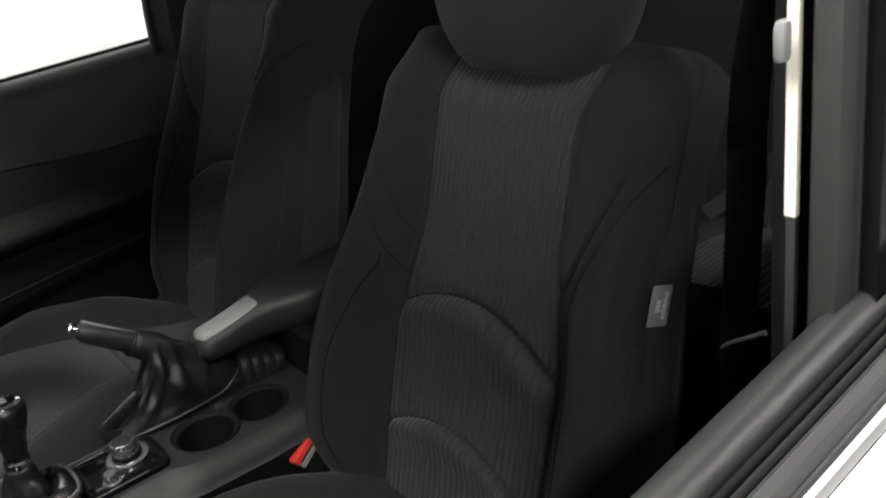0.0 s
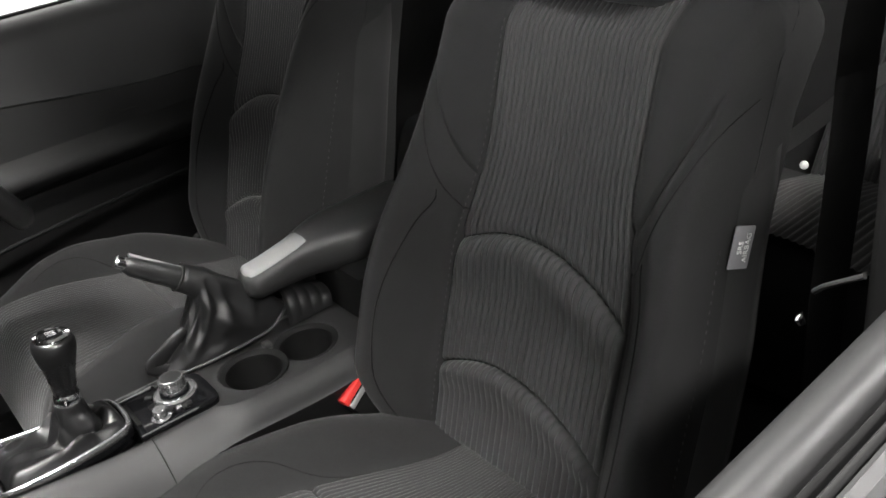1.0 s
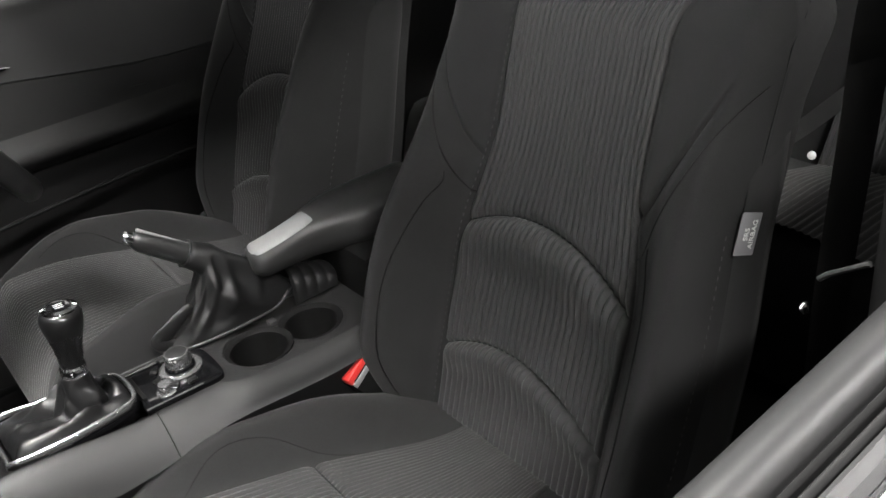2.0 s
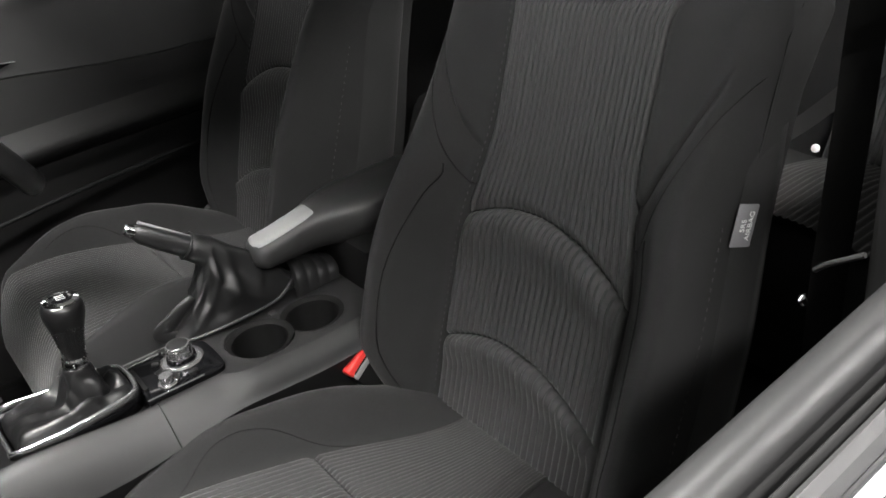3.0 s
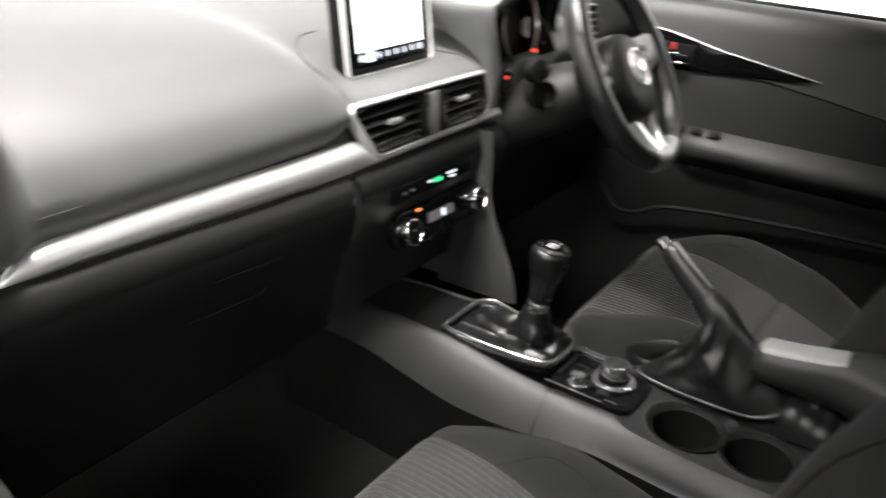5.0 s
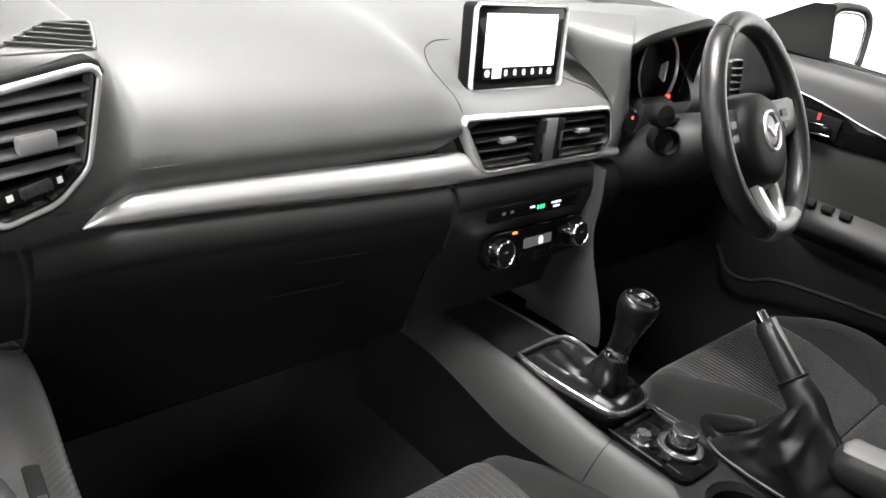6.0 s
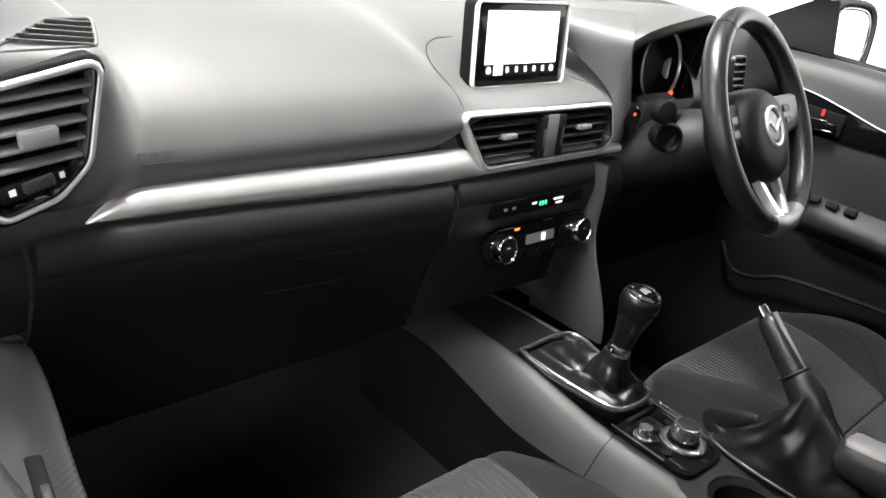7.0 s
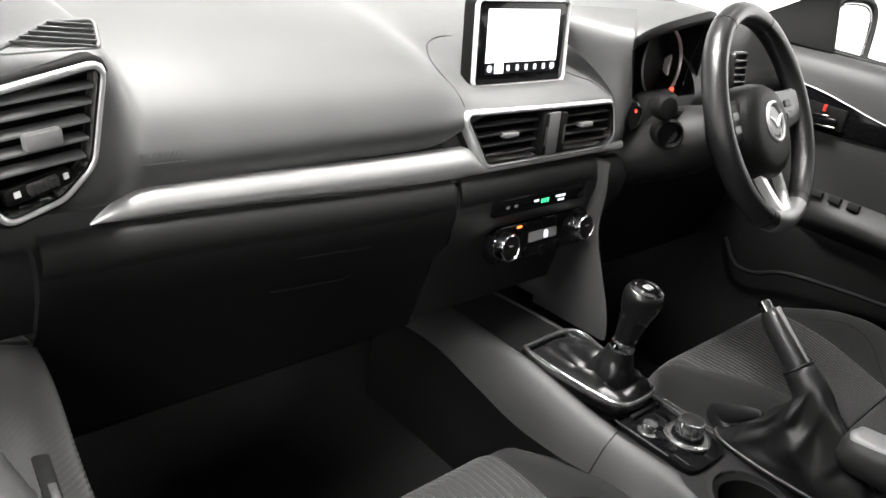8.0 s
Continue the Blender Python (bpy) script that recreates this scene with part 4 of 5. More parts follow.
part("box_body", box((0.03, -0.50, 0.595), (0.15, 0.20, 0.11), 0.012), DARK, arm, "black storage box")

# ---- gear lever ----
gear = thing("gear_lever", "manual gear lever with black knob, leatherette boot and chrome surround", "gear lever", (0, 0.04, 0.60))
GB = [(-0.042, 0.124), (0.058, 0.120), (0.053, 0.06), (0.043, -0.014), (0.029, -0.034), (-0.024, -0.034), (-0.040, -0.013), (-0.046, 0.06)]
gb = [p for p in [Vector((x, y, 0)) for x, y in GB]]
gb2 = spline(gb + [gb[0]], 48)[:-1]
gm = Matrix.Translation((0, 0, 0.6125)) @ pose(0, 0, 0, 0.5)
part("surround", hoop([(p.x, p.y) for p in reversed(gb2)], 0.0068, 0.011, gm), TRIMCHROME, gear, "bright chrome surround", sharp=180)
part("surround_base", hoop([(p.x * 0.975, p.y * 0.98) for p in reversed(gb2)], 0.008, 0.022, gm @ Matrix.Translation((0, 0, -0.009))), GLOSS, gear, "gloss black base of the surround", sharp=180)
def crumple(p, scale, sharp=3.0):
    """Narrow creases in thin leather, 0 on the flat and 1 in the crease."""
    return max(0.0, 1 - sharp * abs(noise.noise(Vector(p) * scale)))


def crease(x, sharp=0.9):
    """Folds over x in turns with sharp ridges: 1 on the ridge, 0 in the valley."""
    return 1 - abs(math.sin(math.pi * x)) ** sharp


def fold(x, sharp=1.6):
    """A row of pleats over x in turns: 1 on the ridge, 0 in the valley."""
    return abs(math.cos(math.pi * x)) ** sharp


rows = []
for k in range(41):
    t = k / 40
    row = []
    for i in range(96):
        p = gb2[int(i * 48 / 96)].lerp(gb2[(int(i * 48 / 96) + 1) % 48], i * 48 / 96 % 1)
        a = math.atan2(p.y - 0.043, p.x)
        out = Vector((math.cos(a), math.sin(a), 0))
        wide = 0.0165 + 0.019 * (1 - ease(0.45, 1.0, t)) * (0.85 + 0.3 * crease(1.5 * a / math.pi + 0.3))
        sleeve = Vector((0.010, 0.014 + 0.012 * (1 - t), 0)) + out * wide
        q = Vector((p.x, p.y, 0)) * 0.97
        q = q.lerp(sleeve, ease(0.0, 0.5, t))
        ridge = math.exp(-((t - 0.24 - 0.05 * math.sin(2 * a)) / 0.13) ** 2)
        side = 0.45 + 0.55 * fold(1.0 * a / math.pi + 0.12, 1.2)
        q.z = 0.6045 + 0.006 * ease(0, 0.15, t) + 0.0165 * ridge * side + 0.046 * ease(0.42, 1.0, t)
        w = math.sin(math.pi * min(1, t / 0.9)) ** 0.8
        q.z += w * (0.011 * crease(2 * a / math.pi - 0.9 * t + 0.15, 0.8) - 0.005)
        q -= out * 0.005 * w * ease(0.35, 0.6, t) * crease(2.5 * a / math.pi + 0.6 * t, 0.8)
        q -= (out * 0.6 + Vector((0, 0, 1))) * 0.0045 * crumple(q, 30) * w
        row.append(q)
    rows.append(row)
part("boot", sheet(rows, True, True), BOOTSHINE, gear, "creased black boot", sharp=180)
gk = facing((0.010, 0.014, 0.655), (-0.004, -0.125, 1.0), (0, 1, 0))
part("collar", lathe([(0.0150, -0.004), (0.0168, 0.0), (0.0168, 0.006), (0.0160, 0.008), (0.0165, 0.012), (0.0140, 0.015)], gk, 28), CHROME, gear, "chrome collar")
part("knob", lathe([(0.0145, 0.013), (0.0160, 0.026), (0.0180, 0.042), (0.0215, 0.058), (0.0248, 0.070), (0.0265, 0.080), (0.0258, 0.088), (0.0225, 0.0945), (0.002, 0.0965)], gk, 36), KNOBMAT, gear, "glossy black knob", sharp=60)
part("knob_ring", lathe([(0.0225, 0.0935), (0.0215, 0.0968), (0.0165, 0.0985), (0.0155, 0.0965)], gk, 36), CHROME, gear, "chrome ring on the knob")
part("knob_cap", lathe([(0.0155, 0.0955), (0.014, 0.0978), (0.001, 0.0985)], gk, 28), GLOSS, gear, "gloss black shift pattern cap")
for dx in (-0.005, 0.0, 0.005):
    b2 = box((dx, 0, 0), (0.0007, 0.011, 0.0006), 0)
    bmesh.ops.transform(b2, matrix=gk @ Matrix.Translation((0, 0, 0.0988)), verts=b2.verts)
    part("shift_mark", b2, WHITEINK, gear, "white shift pattern bar")

# ---- gloss panel with rotary controller ----
ctl = thing("control_panel", "gloss black control panel with chrome rotary knob", "control panel", (0, -0.1, 0.59))
pz = 0.5915
cpm = Matrix.Translation((-0.003, -0.100, pz + 0.0015)) @ pose(0, 0, 0, 2)
co = [(-0.048, 0.058), (-0.0525, -0.020), (-0.0515, -0.042), (-0.044, -0.0525), (-0.025, -0.056), (0.018, -0.056), (0.035, -0.051), (0.042, -0.036), (0.0455, 0.0), (0.047, 0.058)]
cs = [(p.x, p.y) for p in spline([Vector((x, y, 0)) for x, y in co], 40)]
part("panel", plate(cs, 0.012, cpm, 0.002), GLOSS, ctl, "gloss black panel")
rk = Matrix.Translation((0.002, -0.112, pz + 0.002))
part("dial_base", lathe([(0.030, 0.0), (0.030, 0.003), (0.026, 0.005), (0.022, 0.0045)], rk, 36), TRIMCHROME, ctl, "chrome base ring")
part("dial_skirt", lathe([(0.0215, 0.002), (0.0205, 0.008), (0.018, 0.010)], rk, 36), GLOSS, ctl, "black skirt")
part("dial", lathe([(0.0178, 0.008), (0.0182, 0.012), (0.0178, 0.025), (0.0165, 0.0275), (0.0145, 0.028)], rk, 40), TRIMCHROME, ctl, "knurled chrome dial")
part("dial_cap", lathe([(0.0150, 0.0278), (0.013, 0.0288), (0.001, 0.0290)], rk, 28), PAD, ctl, "dark cap")
vk = Matrix.Translation((-0.034, -0.076, pz + 0.002))
part("volume_base", lathe([(0.0135, 0), (0.0135, 0.002), (0.011, 0.003)], vk, 28), TRIMCHROME, ctl, "chrome ring")
part("volume_knob", lathe([(0.0095, 0.001), (0.0095, 0.013), (0.0085, 0.0145), (0.001, 0.0148)], vk, 28), TRIMCHROME, ctl, "small chrome volume knob")
for a in (20, 60, 100, 140, 180):
    c = Vector((0.002 + 0.040 * math.cos(radians(a)), -0.112 + 0.036 * math.sin(radians(a)), pz + 0.0035))
    part("shortcut_button", box(c, (0.014, 0.011, 0.004), 0.0015, pose(0, 0, 0, 0, 0, a - 90)), KNOBMAT, ctl, "black shortcut button")
for sx in (-1, 1):
    part("chrome_line", tube([(sx * 0.0525 - 0.003, -0.12 + 0.08 * k / 8, pz + 0.003 + 0.0003 * k) for k in range(9)], 0.0012, ring=6), CHROME, ctl, "thin chrome edge")
part("coin_slot", box((-0.0, -0.048, pz + 0.005), (0.06, 0.006, 0.004), 0.001), DARK, ctl, "dark slot")

# ---- handbrake ----
hbk = thing("handbrake", "raised handbrake with chrome button and creased leatherette boot", "handbrake", (0.07, -0.27, 0.58))
A0, A1 = Vector((0.067, -0.255, 0.662)), Vector((0.084, -0.125, 0.764))
axis = (A1 - A0).normalized()
side = axis.cross(Vector((0, 0, 1))).normalized()
part("grip", tube([A0 + (A1 - A0) * k / 14 for k in range(15)], lambda f: 0.0118 + 0.0022 * math.sin(math.pi * min(1, f * 1.1)) - 0.004 * ease(0.94, 1, f), ring=18, rz=lambda f: 0.0145 + 0.002 * math.sin(math.pi * f) - 0.005 * ease(0.94, 1, f)), LEATHER, hbk, "black leather grip", sharp=70)
upv = side.cross(axis).normalized()
part("grip_strip", tube([A0 + (A1 - A0) * (k / 10) * 0.99 + upv * 0.0145 for k in range(11)], 0.0036, ring=8, rz=0.0022), TABMAT, hbk, "satin grey strip along the grip")
part("button", tube([A1 - axis * 0.004, A1 + axis * 0.004, A1 + axis * 0.010, A1 + axis * 0.0125], lambda f: 0.0085 - 0.002 * (f > 0.9), ring=16), CHROME, hbk, "chrome release button")
# a sleeve round the lever that spreads into a loose boot
RING = 64
SL = [(0.088, 1.0), (0.078, 1.05), (0.068, 1.10), (0.058, 1.20)]
rows = []
for along, grow in SL:
    c = A0 + axis * along
    rows.append([c + side * 0.0172 * grow * math.cos(i * math.tau / RING) + upv * 0.0195 * grow * math.sin(i * math.tau / RING) for i in range(RING)])
start = rows[-1]
for k in range(1, 31):
    t = k / 30
    row = []
    for i in range(RING):
        a = i * math.tau / RING
        b = math.sin(a)
        s0 = start[i]
        wr = (1 + b) / 2
        e = Vector((0.068 + 0.031 * math.copysign(abs(math.cos(a)) ** 0.7, math.cos(a) * side.x), -0.224 - 0.102 * b, 0.589 + 0.016 * ease(0.55, 1.0, b)))
        c = Vector((e.x * 1.05 - s0.x * 0.05, (s0.y + 0.022) * (1 - wr) + (s0.y * 0.5 + e.y * 0.5) * wr, (e.z + 0.45 * (s0.z - e.z)) * (1 - wr) + (s0.z * 0.56 + e.z * 0.44) * wr))
        q = s0 * (1 - t) ** 2 + c * 2 * t * (1 - t) + e * t * t
        w = math.sin(math.pi * t) ** 0.8
        out = Vector((math.cos(a) * side.x, -b * 0.7, 0.2))
        q = q + out * w * (0.012 * crease(2.5 * a / math.pi + 0.3 + 0.6 * t) + 0.006 * crease(4.5 * a / math.pi - 1.9 * t) - 0.005)
        q = q - out * w * 0.004 * crumple(Vector((q.x, q.y, q.z * 0.6)), 30)
        row.append(q)
    rows.append(row)
part("boot", sheet(rows, True, True), LEATHERETTE, hbk, "creased black boot", sharp=180)
part("boot_hem", tube(rows[0], 0.0016, ring=6, closed=True), LEATHERETTE, hbk, "hem of the boot", sharp=180)
part("boot_rim", tube(rows[-1], 0.0026, ring=6, closed=True), RAIL, hbk, "raised rim round the boot", sharp=180)
tongue = spline([(0.066, -0.170, 0.640), (0.067, -0.150, 0.630), (0.068, -0.128, 0.616), (0.070, -0.112, 0.606), (0.070, -0.122, 0.594), (0.069, -0.150, 0.590)], 24)
part("boot_tongue", tube(tongue, lambda f: 0.007 + 0.006 * math.sin(math.pi * f), ring=12, rz=lambda f: 0.0032 + 0.001 * math.sin(9 * f), up=(1, 0, 0)), LEATHERETTE, hbk, "loose folded front of the boot", sharp=180)
rows = []
for k in range(41):
    t = k / 40
    y = -0.312 - 0.078 * t
    h = 0.052 - 0.028 * t + 0.0022 * (fold(t * 4.2 + 0.2, 0.8) - 0.5)
    rows.append([(0.070 - 0.034 * math.cos(math.pi * i / 16) * (1 + 0.03 * fold(t * 4.2 + 0.2, 0.8)), y - 0.008 * math.sin(math.pi * i / 16), 0.580 + h * math.sin(math.pi * i / 16) ** 0.6) for i in range(17)])
part("boot_rear", sheet(rows), LEATHERETTE, hbk, "pleated rear of the boot", sharp=180)
# ---- dashboard ----
dash = thing("dashboard", "black soft dashboard with satin silver strip and air vents", "dashboard", (0, 0.5, 0.6))


def pad_profile(x):
    """The dash pad from over the silver strip to the windscreen, as (y, z) pairs."""
    mid = math.exp(-(x / 0.17) ** 6)
    end = ease(-0.575, -0.622, x)
    cl = math.exp(-((x - 0.36) / 0.20) ** 6)
    base = [(0.226, 0.884), (0.209, 0.893), (0.198, 0.914), (0.203, 0.936), (0.222, 0.962), (0.258, 0.984), (0.31, 0.999), (0.39, 1.010), (0.50, 1.014), (0.66, 1.008), (0.86, 0.985)]
    low = [(0.214, 0.930), (0.206, 0.931), (0.207, 0.934), (0.222, 0.938), (0.245, 0.941), (0.275, 0.944), (0.31, 0.965), (0.36, 0.993), (0.48, 1.010), (0.66, 1.006), (0.86, 0.985)]
    left = [(0.205, 0.884), (0.190, 0.892), (0.180, 0.915), (0.180, 0.96), (0.184, 1.003), (0.20, 1.022), (0.25, 1.035), (0.36, 1.042), (0.50, 1.035), (0.66, 1.015), (0.86, 0.985)]
    out = []
    for a, b, c in zip(base, low, left):
        y = a[0] * (1 - mid) + b[0] * mid
        z = a[1] * (1 - mid) + b[1] * mid
        y, z = y * (1 - end) + c[0] * end, z * (1 - end) + c[1] * end
        out.append((y, z))
    return out


rows = []
for k in range(295):
    x = -0.735 + 1.47 * k / 294
    pts = spline([Vector((x, y, z)) for y, z in pad_profile(x)], 60)
    rows.append(pts)
bm = sheet(rows)
# openings for the end vent and for the instruments
END_VENT = [(-0.738, 0.988), (-0.716, 0.920), (-0.702, 0.899), (-0.660, 0.912), (-0.636, 0.936), (-0.627, 1.012)]


def inside(p, poly):
    hit = False
    for (x0, y0), (x1, y1) in zip(poly, poly[1:] + poly[:1]):
        if (y0 > p[1]) != (y1 > p[1]) and p[0] < x0 + (x1 - x0) * (p[1] - y0) / (y1 - y0):
            hit = not hit
    return hit


gone = []
for f in bm.faces:
    c = f.calc_center_median()
    if c.y < 0.21 and inside((c.x, c.z), END_VENT):
        gone.append(f)
    elif 0.178 < c.x < 0.372 and c.y < 0.33:
        gone.append(f)
bmesh.ops.delete(bm, geom=gone, context="FACES")
# the same pad past x 0.445 turns near-black, shade put into its colour
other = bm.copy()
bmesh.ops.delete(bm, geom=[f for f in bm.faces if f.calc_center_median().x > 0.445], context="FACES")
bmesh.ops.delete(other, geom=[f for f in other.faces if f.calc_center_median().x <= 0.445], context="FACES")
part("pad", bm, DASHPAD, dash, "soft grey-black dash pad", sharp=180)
part("pad_end", other, PLASTIC, dash, "driver's end of the dash pad, darkened for its shade", sharp=180)
part("instrument_sill", box((0.32, 0.235, 0.878), (0.36, 0.06, 0.045), 0.012), PLASTIC, dash, "black sill under the instruments")

# silver strip under the pad
rows = []
for k in range(91):
    x = -0.624 + 0.809 * (k / 90) ** 1.6
    f = 1 - (1 - min(1, max(0, (x + 0.624) / 0.062))) ** 2.1
    lo = 0.867 - 0.018 * ease(-0.63, -0.15, x)
    hi = lo + 0.001 + (0.8925 - 0.007 * ease(-0.6, -0.15, x) - lo) * f
    hi -= 0.020 * ease(-0.155, -0.125, x)
    d = 0.10 + 0.90 * f
    rows.append([(x, 0.205 + 0.008 * d, hi), (x, 0.205 - 0.003 * d, hi + 0.0005), (x, 0.205 - 0.009 * d, hi - 0.16 * (hi - lo)), (x, 0.205 - 0.012 * d, hi - 0.42 * (hi - lo)), (x, 0.205 - 0.011 * d, hi - 0.68 * (hi - lo)), (x, 0.205 - 0.005 * d, lo + 0.0015), (x, 0.205 + 0.004 * d, lo)])
strip = part("silver_strip", sheet(rows), SILVER, dash, "satin silver strip", sharp=50)

# lower fascia and glovebox, kept near-black for the shade under the strip
def fascia(x0, x1, top, low, n=24, y0=0.196, back=0.05):
    rows = []
    for k in range(n + 1):
        x = x0 + (x1 - x0) * k / n
        tp = top
        if callable(top):
            tp = top(x)
        rows.append([(x, y0 + 0.012, tp), (x, y0 + 0.003, tp - 0.002), (x, y0 - 0.004, tp - 0.010), (x, y0 - 0.009, tp - 0.024), (x, y0 - 0.010, tp - 0.040), (x, y0 - 0.003, tp - 0.075), (x, y0 + back * 0.5, (tp + low) / 2), (x, y0 + back, low + 0.01), (x, y0 + back + 0.02, low)])
    return sheet(rows)


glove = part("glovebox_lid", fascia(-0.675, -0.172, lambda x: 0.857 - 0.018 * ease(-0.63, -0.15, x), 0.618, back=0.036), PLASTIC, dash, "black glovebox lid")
# upper lips laid on in a tone for the light caught there
for x0, x1, owner in ((-0.672, -0.175, glove), (-0.165, 0.120, dash)):
    rows = []
    for k in range(31):
        x = x0 + (x1 - x0) * k / 30
        t = 0.8655 - 0.018 * ease(-0.63, -0.15, x)
        rows.append([(x, 0.207, t), (x, 0.198, t - 0.001), (x, 0.1915, t - 0.005), (x, 0.1870, t - 0.013), (x, 0.1855, t - 0.024), (x, 0.1870, t - 0.034), (x, 0.1930, t - 0.040)])
    part("upper_lip", sheet(rows), PAD, owner, "rounded upper lip, toned for the light it catches", sharp=180)
part("glovebox_pull", tube([(-0.410, 0.1895, 0.7965), (-0.400, 0.1880, 0.7965), (-0.310, 0.1885, 0.7895), (-0.300, 0.1900, 0.7890)], 0.0009, ring=8), PLASTIC, glove, "slim upper edge of the glovebox pull")
part("glovebox_pull", tube([(-0.430, 0.2010, 0.7555), (-0.420, 0.1995, 0.7550), (-0.330, 0.1995, 0.7495), (-0.322, 0.2000, 0.7515), (-0.319, 0.2000, 0.7550)], 0.0011, ring=8), CONRAIL, glove, "slim lower edge of the glovebox pull")
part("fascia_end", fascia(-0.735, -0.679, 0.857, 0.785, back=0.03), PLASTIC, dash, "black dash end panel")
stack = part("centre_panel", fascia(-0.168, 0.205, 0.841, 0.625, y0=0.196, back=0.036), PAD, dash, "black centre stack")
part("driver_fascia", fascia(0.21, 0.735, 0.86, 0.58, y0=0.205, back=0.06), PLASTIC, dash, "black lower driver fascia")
part("glovebox_hinge_shelf", box((-0.44, 0.38, 0.612), (0.48, 0.25, 0.02), 0.006), DARK, dash, "black underside panel")

# wing on the driver's side of the stack that runs down into the console
rows = []
for k in range(17):
    t = k / 16
    z = 0.842 - 0.262 * t
    yb = 0.168 + 0.006 * ease(0.2, 0, t) - 0.062 * ease(0.3, 1.0, t)
    rows.append([(0.126, yb + 0.14, z), (0.1265, yb + 0.05, z), (0.128, yb + 0.004, z), (0.1325, yb, z), (0.137, yb + 0.005, z), (0.146, yb + 0.09, z), (0.146, yb + 0.35, z)])
part("stack_wing", sheet(rows), WINGMAT, dash, "satin side wing of the stack", sharp=60)


# centre vents
def span(outline, y):
    """Where a level line crosses an outline."""
    cut = []
    for (x0, y0), (x1, y1) in zip(outline, outline[1:] + outline[:1]):
        if (y0 - y) * (y1 - y) < 0:
            cut.append(x0 + (x1 - x0) * (y - y0) / (y1 - y0))
    return (min(cut), max(cut)) if len(cut) > 1 else None


vm = facing((0, 0.1935, 0.899), (0, -1, 0.10))
cv = [(-0.168, 0.030), (-0.122, -0.033), (0.128, -0.033), (0.148, -0.020), (0.134, 0.026)]
def smooth_outline(pts, r=0.008, n=4):
    out = []
    m = len(pts)
    for i in range(m):
        p, a, b = Vector(pts[i]), Vector(pts[i - 1]), Vector(pts[(i + 1) % m])
        pa, pb = p + (a - p).normalized() * r, p + (b - p).normalized() * r
        for k in range(n + 1):
            t = k / n
            q = pa * (1 - t) ** 2 + p * 2 * t * (1 - t) + pb * t * t
            out.append((q.x, q.y))
    return out


cvo = smooth_outline(cv)
vents = part("centre_vents", hoop(cvo, 0.0062, 0.018, vm), FRAMECHROME, dash, "centre air vents in a bright chrome frame", sharp=60)
part("vent_back", plate(cvo, 0.004, vm @ Matrix.Translation((0, 0, -0.036))), DARK, vents, "dark duct")
part("vent_wall", sheet([[vm @ Vector((x, y, d)) for x, y in cvo + cvo[:1]] for d in (0, -0.036)]), DARK, vents, "dark duct wall")
for x0, x1, tab in ((-0.150, -0.026, -0.085), (0.026, 0.140, 0.077)):
    for yy in (0.0165, 0.0035, -0.0095, -0.0225):
        lo, hi = span(cvo, yy)
        a, b = max(x0, lo + 0.003), min(x1, hi - 0.003)
        slat = box(((a + b) / 2, yy, -0.010), (b - a, 0.0030, 0.010), 0.0010, pose(0, 0, 0, 12))
        bmesh.ops.transform(slat, matrix=vm, verts=slat.verts)
        part("slat", slat, RAIL, vents)
    tb = box((tab, 0.0015, -0.004), (0.026, 0.007, 0.012), 0.002)
    bmesh.ops.transform(tb, matrix=vm, verts=tb.verts)
    part("vent_tab", tb, TABMAT, vents, "grey adjusting tab")
hz = box((0, -0.004, -0.008), (0.026, 0.058, 0.018), 0.002)
bmesh.ops.transform(hz, matrix=vm, verts=hz.verts)
part("hazard_switch", hz, SLATMAT, vents, "grey hazard light switch")
for sx in (-1, 1):
    w = box((sx * 0.0195, -0.004, -0.006), (0.010, 0.056, 0.02), 0.002)
    bmesh.ops.transform(w, matrix=vm, verts=w.verts)
    part("vent_wheel_bar", w, DARK, vents, "dark thumb wheel bar")
    w = box((sx * 0.0195, -0.006, 0.003), (0.004, 0.026, 0.006), 0.0015)
    bmesh.ops.transform(w, matrix=vm, verts=w.verts)
    part("thumb_wheel", w, RAIL, vents, "grey thumb wheel")

# passenger's end vent
lm = facing((-0.682, 0.174, 0.952), (0.05, -1, 0.06))
LV = [(-0.056, 0.036), (-0.034, -0.032), (-0.020, -0.053), (0.022, -0.040), (0.046, -0.016), (0.055, 0.060)]
lv_out = smooth_outline(LV, 0.008)
part("vent_gasket", hoop(lv_out, 0.0115, 0.012, lm @ Matrix.Translation((0, 0, -0.004))), DARK, dash, "dark gap round the end vent", sharp=60)
lvent = part("end_vent", hoop(lv_out, 0.0068, 0.02, lm), FRAMECHROME, dash, "passenger's air vent in a chrome frame", sharp=60)
part("vent_back", plate(lv_out, 0.004, lm @ Matrix.Translation((0, 0, -0.036))), DARK, lvent, "dark duct")
part("vent_wall", sheet([[lm @ Vector((x, y, d)) for x, y in lv_out + lv_out[:1]] for d in (0, -0.036)]), DARK, lvent, "dark duct wall")
# slats paler than the centre vents' ones, for the light they catch
for yy in (0.042, 0.028, 0.014, 0.000, -0.014):
    lo, hi = span(lv_out, yy)
    slat = box(((lo + hi) / 2, yy, -0.0095), (hi - lo - 0.003, 0.0036, 0.014), 0.0017, pose(0, 0, 0, 8, 0, 7))
    bmesh.ops.transform(slat, matrix=lm, verts=slat.verts)
    part("slat", slat, SLATMAT, lvent)
tb = box((0.007, 0.009, 0.000), (0.030, 0.014, 0.010), 0.003, pose(0, 0, 0, 0, 0, 7))
bmesh.ops.transform(tb, matrix=lm, verts=tb.verts)
part("vent_tab", tb, TABMAT, lvent, "grey adjusting tab")
